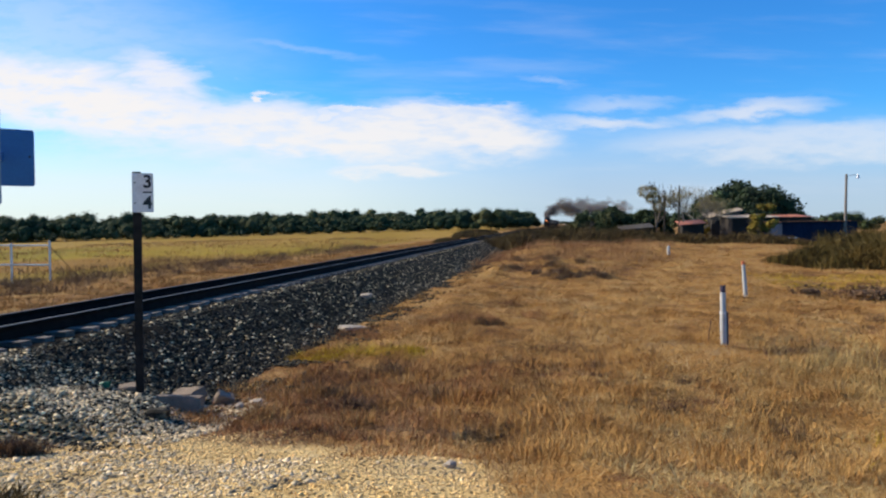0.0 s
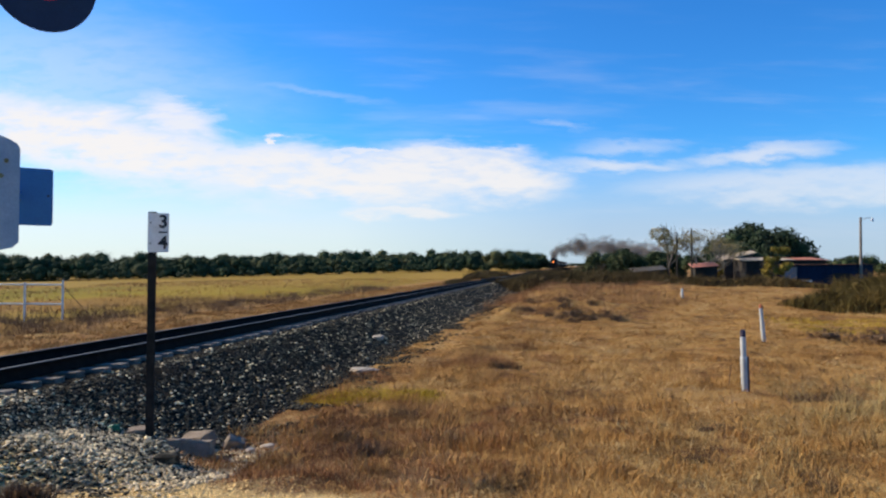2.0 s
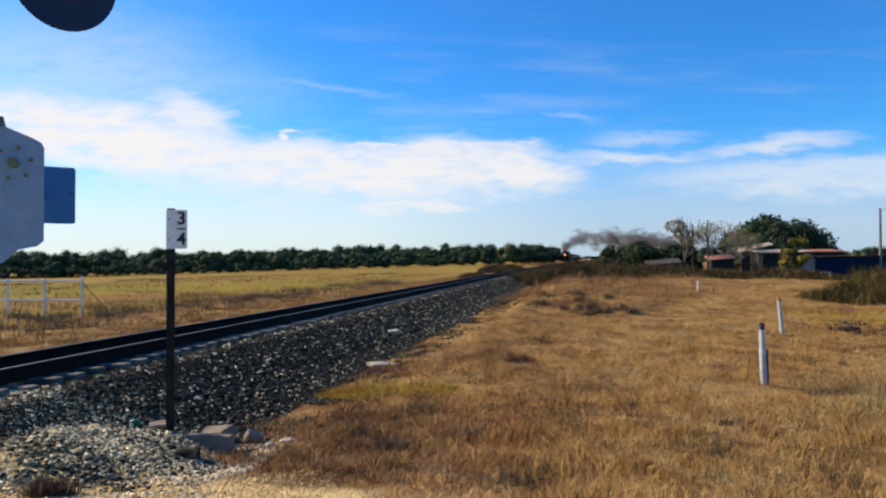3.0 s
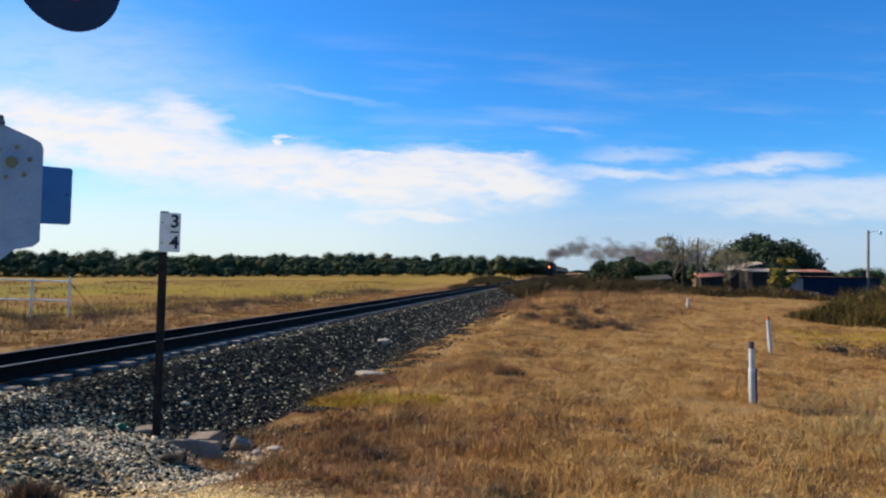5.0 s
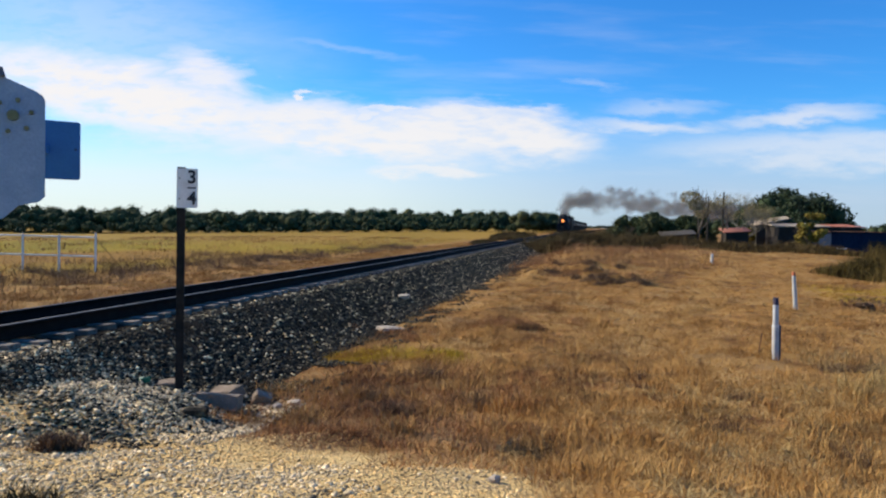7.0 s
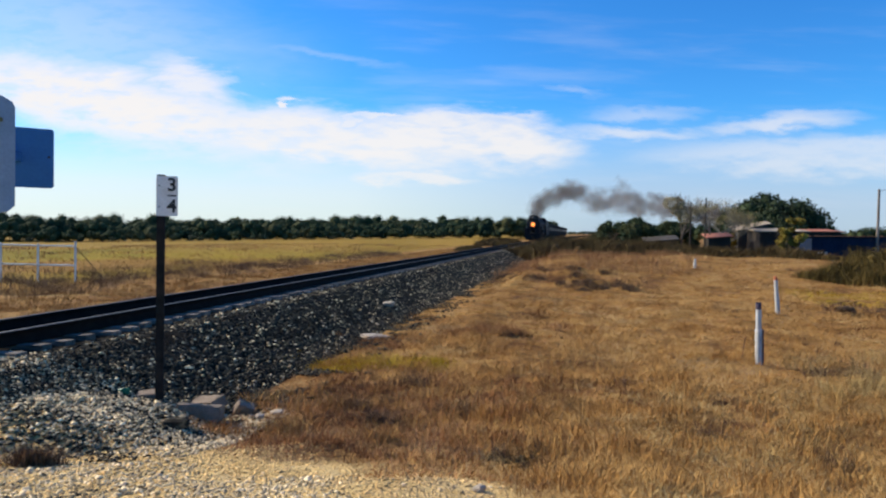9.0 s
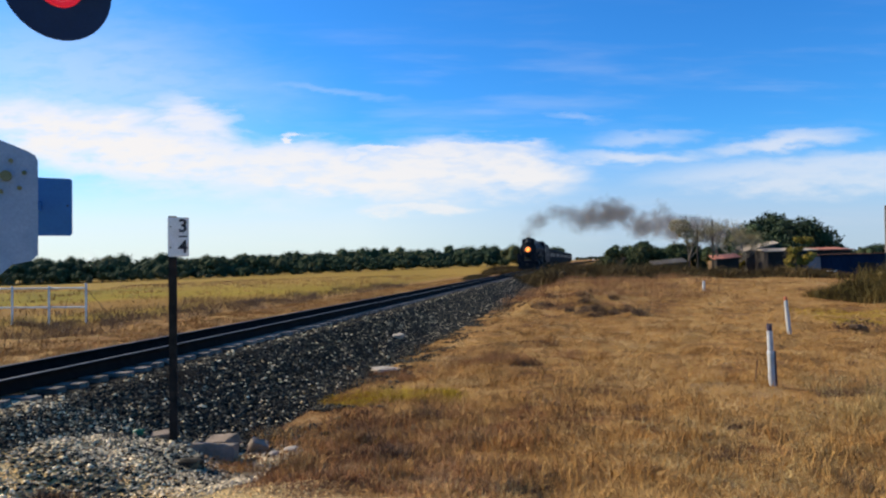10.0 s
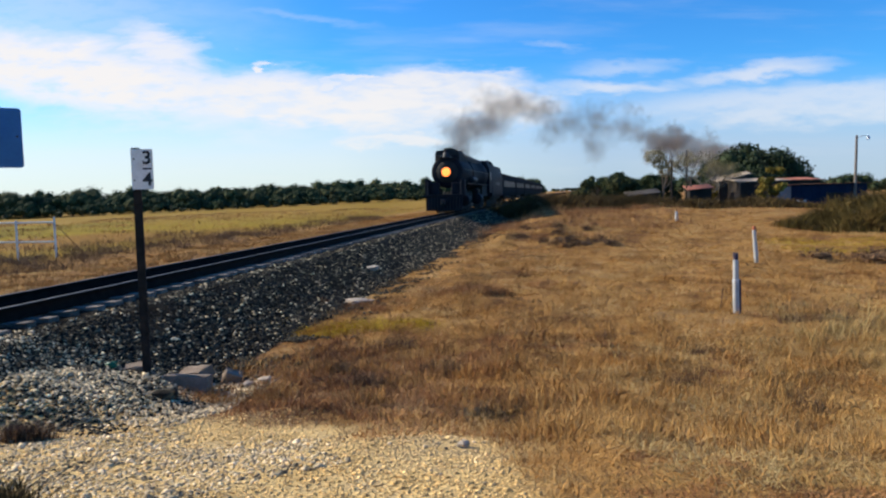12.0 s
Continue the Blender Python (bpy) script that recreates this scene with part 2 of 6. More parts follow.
M = {
    "limestone": mat("limestone", [(0.62, 0.40, 0.145), (0.70, 0.48, 0.20), (0.48, 0.35, 0.19)], 0.6, 0.95, 0.6, vary=0.55),
    "grey_gravel": mat("grey_gravel", [(0.46, 0.35, 0.19), (0.66, 0.52, 0.31), (0.22, 0.17, 0.10)], 1.6, 0.95, 0.6, vary=0.75, spec=0.2),
    "ballast": mat("ballast", [(0.012, 0.010, 0.007), (0.036, 0.031, 0.021), (0.17, 0.14, 0.085)], 9.0, 0.9, 0.6, vary=0.9, spec=0.15),
    # Dark stone, taken near black to put the gaps' shade into it.
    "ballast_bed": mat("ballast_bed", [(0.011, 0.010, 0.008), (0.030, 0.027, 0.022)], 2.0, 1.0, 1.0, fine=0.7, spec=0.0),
    "rail_steel": mat("rail_steel", [(0.009, 0.006, 0.005), (0.018, 0.012, 0.009)], 6.0, 0.9, 0.3, 0.0, spec=0.1),
    "rail_head": mat("rail_head", [(0.15, 0.13, 0.11), (0.24, 0.21, 0.18)], 8.0, 0.6, 0.0, 1.0),
    "tie": mat("tie", [(0.12, 0.10, 0.08), (0.20, 0.17, 0.14), (0.07, 0.056, 0.045)], 5.0, 0.9, 0.6, vary=0.35, stretch=(0.4, 3, 3)),
    "grass_dry": mat("grass_dry", [(0.14, 0.06, 0.017), (0.34, 0.168, 0.042), (0.48, 0.275, 0.085), (0.29, 0.132, 0.034)], 0.45, 0.95, vary=0.4),
    "grass_brown": mat("grass_brown", [(0.15, 0.060, 0.022), (0.31, 0.140, 0.048), (0.46, 0.25, 0.10)], 0.8, 0.95, vary=0.45),
    "grass_green": mat("grass_green", [(0.33, 0.215, 0.010), (0.44, 0.29, 0.016), (0.36, 0.20, 0.024)], 1.0, 0.95, vary=0.35),
    "grass_olive": mat("grass_olive", [(0.19, 0.115, 0.036), (0.34, 0.215, 0.07), (0.43, 0.31, 0.125), (0.25, 0.15, 0.04)], 0.9, 0.95, vary=0.45),
    "straw": mat("straw", [(0.40, 0.245, 0.085), (0.56, 0.37, 0.15)], 0.8, 0.95, vary=0.3),
    "grass_red": mat("grass_red", [(0.20, 0.09, 0.035), (0.34, 0.18, 0.075)], 0.5, 0.95, vary=0.35),
    "weed": mat("weed", [(0.10, 0.055, 0.03), (0.20, 0.12, 0.06)], 1.0, 0.95, vary=0.5),
    "scrub": mat("scrub", [(0.046, 0.028, 0.008), (0.082, 0.050, 0.014), (0.11, 0.072, 0.020)], 0.25, 0.95, vary=0.45),
    "scrub_green": mat("scrub_green", [(0.060, 0.040, 0.008), (0.105, 0.070, 0.014), (0.15, 0.092, 0.022)], 0.3, 0.95, vary=0.45),
    "leaf_dark": mat("leaf_dark", [(0.010, 0.022, 0.008), (0.022, 0.038, 0.012), (0.034, 0.050, 0.014)], 0.3, 0.8, vary=0.5),
    "leaf_wood": mat("leaf_wood", [(0.026, 0.044, 0.024), (0.050, 0.066, 0.028), (0.105, 0.098, 0.042)], 0.1, 0.9, vary=0.25, spec=0.1),
    "leaf_autumn": mat("leaf_autumn", [(0.16, 0.13, 0.05), (0.28, 0.22, 0.10), (0.2, 0.16, 0.08)], 0.4, 0.9, vary=0.4),
    "leaf_yellow": mat("leaf_yellow", [(0.16, 0.12, 0.02), (0.28, 0.2, 0.03)], 0.5, 0.9, vary=0.4),
    "bark": mat("bark", [(0.08, 0.06, 0.045), (0.16, 0.13, 0.10)], 5.0, 0.95, 0.5, stretch=(3, 3, 0.6)),
    "bark_pale": mat("bark_pale", [(0.14, 0.12, 0.10), (0.2, 0.18, 0.15)], 5.0, 0.95, 0.5, stretch=(3, 3, 0.6)),
    "post_black": mat("post_black", [(0.014, 0.013, 0.012), (0.03, 0.026, 0.022)], 9.0, 0.9, 0.2, spec=0.1),
    "plate_white": mat("plate_white", [(0.66, 0.63, 0.58), (0.78, 0.76, 0.72)], 8.0, 0.5),
    "ink": mat("ink", [(0.015, 0.015, 0.018), (0.03, 0.03, 0.03)], 30.0, 0.6),
    "pipe_white": mat("pipe_white", [(0.40, 0.39, 0.37), (0.56, 0.54, 0.51)], 7.0, 0.6, 0.1, vary=0.1),
    "pipe_grey": mat("pipe_grey", [(0.36, 0.34, 0.31), (0.48, 0.46, 0.42)], 7.0, 0.6, 0.1, 0.1),
    "pipe_dark": mat("pipe_dark", [(0.03, 0.02, 0.04), (0.06, 0.04, 0.06)], 9.0, 0.6),
    "pipe_orange": mat("pipe_orange", [(0.40, 0.10, 0.04), (0.5, 0.15, 0.06)], 9.0, 0.7),
    "rust": mat("rust", [(0.10, 0.05, 0.03), (0.18, 0.09, 0.05)], 9.0, 0.9, 0.4),
    "wood_dark": mat("dark_wood", [(0.03, 0.022, 0.017), (0.06, 0.045, 0.035)], 3.0, 0.95, 0.4, stretch=(3, 3, 0.3)),
    "concrete": mat("concrete", [(0.17, 0.125, 0.085), (0.26, 0.20, 0.145)], 7.0, 0.95, 0.6, fine=0.35),
    "stone_white": mat("stone_white", [(0.36, 0.29, 0.21), (0.5, 0.41, 0.3)], 8.0, 0.9, 0.5),
    "glass_green": mat("glass_green", [(0.01, 0.10, 0.045), (0.02, 0.15, 0.07)], 9.0, 0.5, spec=0.3),
    "signal_steel": mat("signal_steel", [(0.06, 0.09, 0.13), (0.09, 0.12, 0.17)], 7.0, 0.6, 0.1, fine=0.12),
    "signal_silver": mat("signal_silver", [(0.165, 0.245, 0.345), (0.22, 0.30, 0.405)], 7.0, 0.5, 0.1, 0.15, fine=0.12),
    "signal_blue": mat("signal_blue", [(0.026, 0.125, 0.32), (0.033, 0.15, 0.37)], 5.0, 0.45, fine=0.08),
    "signal_black": mat("signal_black", [(0.005, 0.020, 0.064), (0.008, 0.027, 0.078)], 6.0, 0.6, fine=0.15),
    "signal_olive": mat("signal_olive", [(0.12, 0.12, 0.08), (0.18, 0.17, 0.12)], 6.0, 0.7, 0.2),
    "bolt": mat("bolt", [(0.10, 0.10, 0.05), (0.2, 0.19, 0.1)], 20.0, 0.5, 0.0, 0.6),
    "red_lens": mat("red_lens", [(0.5, 0.01, 0.02), (0.6, 0.015, 0.03)], 40.0, 0.25, emit=((1.0, 0.03, 0.06), 0.3)),
    "fence_white": mat("fence_white", [(0.55, 0.55, 0.53), (0.7, 0.7, 0.68)], 4.0, 0.6, fine=0.15),
    "pole_wood": mat("pole_wood", [(0.16, 0.13, 0.11), (0.26, 0.22, 0.18)], 3.0, 0.95, 0.4, stretch=(3, 3, 0.3)),
    "lamp_metal": mat("lamp_metal", [(0.4, 0.4, 0.4), (0.5, 0.5, 0.5)], 6.0, 0.4, 0.0, 0.7),
    "shed_blue": mat("shed_blue", [(0.010, 0.018, 0.040), (0.016, 0.027, 0.054)], 0.8, 0.9, 0.3, spec=0.05, stretch=(1, 1, 0.3)),
    "shed_dark": mat("shed_dark", [(0.018, 0.014, 0.011), (0.038, 0.029, 0.022)], 0.8, 0.9, 0.4),
    "shed_grey": mat("shed_grey", [(0.045, 0.038, 0.031), (0.08, 0.07, 0.057)], 0.8, 0.8, 0.3),
    "roof_pale": mat("roof_pale", [(0.26, 0.20, 0.14), (0.42, 0.34, 0.25)], 0.5, 0.9, 0.2, 0.0, spec=0.05),
    "roof_rust": mat("roof_rust", [(0.30, 0.10, 0.06), (0.42, 0.17, 0.10)], 0.5, 0.7, 0.3),
    "roof_dark": mat("roof_dark", [(0.07, 0.04, 0.03), (0.13, 0.07, 0.05)], 0.5, 0.95, 0.3, spec=0.05),
    "loco_black": mat("loco_black", [(0.007, 0.008, 0.012), (0.015, 0.016, 0.022)], 1.5, 0.6, 0.1, 0.0, spec=0.12, world_space=False),
    "loco_soot": mat("loco_soot", [(0.012, 0.011, 0.010), (0.03, 0.027, 0.025)], 2.0, 0.75, 0.2, world_space=False),
    "loco_grey": mat("loco_grey", [(0.018, 0.019, 0.023), (0.032, 0.034, 0.039)], 2.0, 0.5, 0.1, 0.2, world_space=False),
    "loco_bright": mat("loco_bright", [(0.5, 0.5, 0.5), (0.65, 0.64, 0.62)], 4.0, 0.35, 0.0, 0.6, world_space=False),
    "headlight": mat("headlight", [(0.9, 0.5, 0.15), (0.95, 0.55, 0.18)], 9.0, 0.3, emit=((1.0, 0.22, 0.028), 1.9), world_space=False),
    "car_yellow": mat("car_paint", [(0.018, 0.018, 0.021), (0.03, 0.029, 0.03)], 0.6, 0.95, spec=0.05, world_space=False, fine=0.1),
    "car_grey": mat("car_grey", [(0.016, 0.016, 0.017), (0.027, 0.026, 0.025)], 0.6, 0.95, spec=0.05, world_space=False),
    "car_glass": mat("car_glass", [(0.01, 0.012, 0.015), (0.02, 0.022, 0.025)], 3.0, 0.35, spec=0.3, world_space=False),
}


def ground_material():
    """Dry grass land, a yellow-green hay field west of the line, pale road metal at the crossing."""
    m = bpy.data.materials.new("ground_soil")
    m.use_nodes = True
    n, l = m.node_tree.nodes, m.node_tree.links
    b = n["Principled BSDF"]
    b.inputs["Roughness"].default_value = 0.97
    b.inputs["Specular IOR Level"].default_value = 0.1
    pos = n.new("ShaderNodeNewGeometry").outputs["Position"]
    xyz = n.new("ShaderNodeSeparateXYZ")
    l.new(pos, xyz.inputs[0])

    def noise_(scale, detail=5, stretch=None):
        t = n.new("ShaderNodeTexNoise")
        t.inputs["Scale"].default_value, t.inputs["Detail"].default_value = scale, detail
        if stretch:
            mp = n.new("ShaderNodeMapping")
            mp.inputs["Scale"].default_value = stretch
            l.new(pos, mp.inputs[0]), l.new(mp.outputs[0], t.inputs[0])
        else:
            l.new(pos, t.inputs[0])
        return t.outputs[0]

    def ramp(x, stops):
        r = n.new("ShaderNodeValToRGB")
        e = r.color_ramp.elements
        while len(e) < len(stops):
            e.new(0.5)
        for k, (p, c) in zip(e, stops):
            k.position, k.color = p, (*c, 1)
        l.new(x, r.inputs[0])
        return r.outputs[0]

    def mth(op, a, b_=0.0):
        k = n.new("ShaderNodeMath")
        k.operation = op
        for i, v in enumerate((a, b_)):
            if isinstance(v, (int, float)):
                k.inputs[i].default_value = v
            else:
                l.new(v, k.inputs[i])
        return k.outputs[0]

    def smooth(x, lo, hi):
        k = n.new("ShaderNodeMapRange")
        k.interpolation_type = "SMOOTHSTEP"
        l.new(x, k.inputs[0])
        k.inputs[1].default_value, k.inputs[2].default_value = lo, hi
        return k.outputs[0]

    def mix(f, a, c):
        k = n.new("ShaderNodeMix")
        k.data_type = "RGBA"
        l.new(f, k.inputs[0]), l.new(a, k.inputs[6]), l.new(c, k.inputs[7])
        return k.outputs[2]

    coarse, mid, fine = noise_(0.35), noise_(2.2, 6), noise_(22.0, 5)
    dry = ramp(mth("ADD", mth("MULTIPLY", coarse, 0.55), mth("MULTIPLY", mid, 0.45)), [(0.36, (0.11, 0.05, 0.016)), (0.47, (0.27, 0.135, 0.038)), (0.56, (0.38, 0.215, 0.065)), (0.66, (0.31, 0.19, 0.08))])
    stripe = noise_(0.05, 6, (1.0, 0.35, 1.0))
    hay = ramp(stripe, [(0.40, (0.20, 0.145, 0.008)), (0.5, (0.28, 0.19, 0.012)), (0.58, (0.25, 0.13, 0.022))])
    far_hay = ramp(stripe, [(0.35, (0.23, 0.145, 0.016)), (0.6, (0.31, 0.185, 0.03))])
    lime = ramp(mid, [(0.3, (0.44, 0.29, 0.11)), (0.5, (0.64, 0.44, 0.18)), (0.7, (0.48, 0.36, 0.19))])
    wob = mth("MULTIPLY", mth("SUBTRACT", mid, 0.5), 2.0)
    west = smooth(mth("SUBTRACT", mth("MULTIPLY", xyz.outputs[0], -1.0), mth("MULTIPLY", wob, 1.5)), 19.0, 23.0)
    deep = smooth(xyz.outputs[1], 45.0, 90.0)
    col = mix(west, dry, mix(deep, hay, far_hay))
    edge = mth("ADD", xyz.outputs[1], wob)
    dirt = ramp(mid, [(0.35, (0.06, 0.028, 0.012)), (0.5, (0.13, 0.062, 0.025)), (0.65, (0.22, 0.12, 0.05))])
    bare = mth("MULTIPLY", mth("SUBTRACT", 1.0, smooth(edge, 11.0, 13.0)), mth("SUBTRACT", 1.0, smooth(mth("ADD", xyz.outputs[0], mth("MULTIPLY", wob, 2.0)), -3.2, -1.2)))
    col = mix(bare, col, dirt)
    near = mth("MULTIPLY", mth("SUBTRACT", 1.0, smooth(edge, 7.0, 7.9)), mth("SUBTRACT", 1.0, smooth(mth("ADD", xyz.outputs[0], wob), -1.0, 0.3)))
    col = mix(near, col, lime)
    sc = n.new("ShaderNodeVectorMath")
    sc.operation = "SCALE"
    l.new(col, sc.inputs[0])
    k = n.new("ShaderNodeMapRange")
    k.inputs[1].default_value, k.inputs[2].default_value, k.inputs[3].default_value, k.inputs[4].default_value = 0.25, 0.75, 0.6, 1.35
    l.new(fine, k.inputs[0]), l.new(k.outputs[0], sc.inputs["Scale"])
    l.new(sc.outputs[0], b.inputs["Base Color"])
    bp = n.new("ShaderNodeBump")
    bp.inputs["Strength"].default_value, bp.inputs["Distance"].default_value = 0.9, 0.05
    l.new(fine, bp.inputs["Height"]), l.new(bp.outputs[0], b.inputs["Normal"])
    return m


# ---------------- building helpers ----------------
RNG = np.random.default_rng(7)


def soup(name, v, f, material, parent=None):
    """One mesh object from vertex and face arrays."""
    v, f = np.asarray(v, dtype=np.float32), np.asarray(f, dtype=np.int32)
    me = bpy.data.meshes.new(name)
    k = f.shape[1]
    me.vertices.add(len(v)), me.loops.add(f.size), me.polygons.add(len(f))
    me.vertices.foreach_set("co", v.ravel())
    me.loops.foreach_set("vertex_index", f.ravel())
    me.polygons.foreach_set("loop_start", np.arange(0, f.size, k, dtype=np.int32))
    me.update(calc_edges=True)
    me.materials.append(material)
    ob = new(name, me)
    ob.parent = parent
    return ob


def part(name, bm, material, parent=None, label="", smooth=False):
    me = bpy.data.meshes.new(name)
    bmesh.ops.recalc_face_normals(bm, faces=bm.faces)
    bm.to_mesh(me)
    bm.free()
    me.materials.append(material)
    if smooth:
        me.shade_smooth()
        me.set_sharp_from_angle(angle=radians(40))
    ob = new(name, me)
    ob.parent = parent
    if label:
        tagged(ob, label)
    return ob


def thing(name, m, label, category, group="", kind=""):
    ob = new(name)
    ob.matrix_basis = m
    ob.empty_display_size = 0.2
    return tagged(ob, label, category, group, kind)


def box(bm, c, s, m=None, bevel=0.0):
    r = bmesh.ops.create_cube(bm, size=1.0)
    vs = r["verts"]
    bmesh.ops.transform(bm, matrix=Matrix.Translation(c) @ (m or Matrix()) @ Matrix.Diagonal((*s, 1)), verts=vs)
    if bevel:
        es = list({e for v_ in vs for e in v_.link_edges})
        bmesh.ops.bevel(bm, geom=es, offset=bevel, segments=2, affect="EDGES", profile=0.6)
    return bm


def rod(bm, p, q, r0, r1=None, seg=12, caps=True):
    p, q = Vector(p), Vector(q)
    d = q - p
    rot = d.to_track_quat("Z", "Y").to_matrix().to_4x4()
    bmesh.ops.create_cone(bm, cap_ends=caps, segments=seg, radius1=r0, radius2=r0 if r1 is None else r1, depth=d.length, matrix=Matrix.Translation((p + q) / 2) @ rot)
    return bm


def lathe(bm, prof, m, seg=24):
    """Turns (radius, height) pairs round the local z axis."""
    rings = []
    for r, h in prof:
        rings.append([bm.verts.new(m @ Vector((r * math.cos(2 * math.pi * i / seg), r * math.sin(2 * math.pi * i / seg), h))) for i in range(seg)])
    for a, b in zip(rings, rings[1:]):
        for i in range(seg):
            bm.faces.new((a[i], a[(i + 1) % seg], b[(i + 1) % seg], b[i]))
    bm.faces.new(rings[0]), bm.faces.new(rings[-1])
    return bm


def slab(bm, pts, m, depth):
    """Pushes a flat outline (x, z) out along y by depth."""
    a = [bm.verts.new(m @ Vector((x, 0, z))) for x, z in pts]
    b = [bm.verts.new(m @ Vector((x, depth, z))) for x, z in pts]
    n = len(pts)
    bm.faces.new(a), bm.faces.new(b[::-1])
    for i in range(n):
        bm.faces.new((a[i], b[i], b[(i + 1) % n], a[(i + 1) % n]))
    return bm


B = bmesh.new


def smoothstep(a, b, x):
    s = np.clip((x - a) / (b - a), 0, 1)
    return s * s * (3 - 2 * s)


# ---------------- the line and the lie of the land ----------------
XC, CURVE, BEND = -9.34, 4.0e-5, 100.0
LOW, LOW_WEST = -1.08, -0.98


def track_x(y):
    return XC + CURVE * np.maximum(0, y - BEND) ** 2


def wave(x, y, k, s):
    return np.sin(x * k + s + 1.7 * np.sin(y * k * 0.7 + s)) * np.sin(y * k * 1.1 - s * 2 + 1.3 * np.sin(x * k * 0.6))


LUMPS = [(random.Random(900 + i).uniform(-4.6, 2.4), random.Random(950 + i).uniform(32.5, 45.0), random.Random(970 + i).uniform(0.35, 0.9), random.Random(990 + i).uniform(0.10, 0.32)) for i in range(34)]


def ground_z(x, y):
    west = LOW_WEST - 0.027 * np.clip(-x - 42, 0, 110) * smoothstep(20, 120, y)
    base = np.where(x < XC, west, LOW)
    d = np.hypot(x, y)
    away = np.where(x < XC, 1.0, smoothstep(XC + 3.7, XC + 6.2, x))
    base = base - 0.09 * (1 - away)
    base = base + away * (0.05 * wave(x, y, 0.55, 1.0) * smoothstep(150, 30, d) + 0.045 * wave(x, y, 2.3, 4.0) * smoothstep(60, 20, d) + 0.06 * wave(x, y, 1.25, 2.7) * smoothstep(90, 30, d))
    base = base + 0.12 * np.exp(-(((x - 0.6) / 4.0) ** 2 + ((y - 42) / 6.0) ** 2)) * away
    for lx, ly, lr, lh in LUMPS:
        base = base + lh * np.exp(-(((x - lx) / lr) ** 2 + ((y - ly) / (0.7 * lr)) ** 2)) * away
    base = base + (0.95 + 0.12 * wave(x, y, 0.5, 2.0)) * np.exp(-((y - 60) / 13.0) ** 2) * smoothstep(-5.2, -1.0, x) * smoothstep(30, 17, x)
    base = base + 0.012 * np.maximum(0, x - 60) * smoothstep(60, 200, y)
    s = smoothstep(1.0, 9.5, y)
    road = 0.02 + 0.015 * wave(x, y, 1.9, 2.0) + 0.035 * wave(x, y, 1.1, 0.6)
    z = road * (1 - s) + base * s
    fill = np.interp(x, [-8.0, -7.2, -6.0, -5.2, -4.2], [-0.95, -0.52, -0.78, -0.96, -1.2]) + 0.025 * wave(x, y, 3.1, 1.0) + 0.03 * wave(x, y, 1.3, 2.0)
    fill = fill - 0.7 * smoothstep(8.4, 10.4, y + 0.25 * wave(x, y, 1.6, 0.0))
    return np.where((x > -8.6) & (x < -4.2), np.maximum(z, fill), z)


def graded(lo, hi, mid0, mid1, step, grow):
    inner = list(np.arange(mid0, mid1 + 1e-6, step))
    a, st = mid1, step
    while a < hi:
        st *= grow
        a += st
        inner.append(min(a, hi))
    a, st = mid0, step
    while a > lo:
        st *= grow
        a -= st
        inner.insert(0, max(a, lo))
    return np.array(inner)


gx, gy = graded(-3000, 3000, -16, 16, 0.2, 1.08), graded(-400, 4000, 2, 46, 0.2, 1.06)
X, Y = np.meshgrid(gx, gy)
Z = ground_z(X, Y)
dc = np.abs(X - track_x(Y))
Z = np.where((dc < 1.6) & (Y > 0), np.minimum(Z, -0.6), Z)
nx = len(gx)
idx = np.arange(len(gy) * nx).reshape(len(gy), nx)
quads = np.stack([idx[:-1, :-1], idx[:-1, 1:], idx[1:, 1:], idx[1:, :-1]], -1).reshape(-1, 4)
ground = soup("ground", np.stack([X, Y, Z], -1).reshape(-1, 3), quads, ground_material())
ground.data.shade_smooth()
tagged(ground, "dry grass land with a yellow-green hay field and pale crushed stone", "ground", kind="structure")

# track bed
ys = np.concatenate([np.arange(-30, 60, 0.5), np.arange(60, 200, 2.0), np.arange(200, 1600, 20.0)])
prof = [(-3.4, -1.25), (-1.75, -0.33), (-1.3, -0.27), (0, -0.26), (1.3, -0.29), (1.75, -0.33), (3.3, -0.98), (4.0, -1.19), (4.5, -1.5)]
bed_v = []
for y in ys:
    c = float(track_x(y))
    for i, (dx, z) in enumerate(prof):
        j = 0.03 * math.sin(y * 0.31 + i * 2.1) + 0.015 * math.sin(y * 1.9 + i)
        bed_v.append((c + dx + (j if abs(dx) > 1.4 else 0), y, z + (0.3 * j if abs(dx) > 1.4 else 0)))
k = len(prof)
bed_f = [(i * k + j, i * k + j + 1, (i + 1) * k + j + 1, (i + 1) * k + j) for i in range(len(ys) - 1) for j in range(k - 1)]
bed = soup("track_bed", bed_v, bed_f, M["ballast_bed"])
bed.data.shade_smooth()
tagged(bed, "raised dark crushed-stone bed of the railway line", "track bed", kind="structure")


def bed_z(x, y):
    d = np.abs(x - track_x(y))
    return np.interp(d, [0, 1.3, 1.75, 3.3, 4.0, 4.5], [-0.27, -0.29, -0.33, -0.98, -1.19, -1.5])


# rails
RAIL_PROF = [(-0.075, -0.225), (0.075, -0.225), (0.075, -0.195), (0.012, -0.13), (0.012, -0.045), (0.036, -0.035), (0.036, -0.006), (-0.036, -0.006), (-0.036, -0.035), (-0.012, -0.045), (-0.012, -0.13), (-0.075, -0.195)]


CANT = 0.06


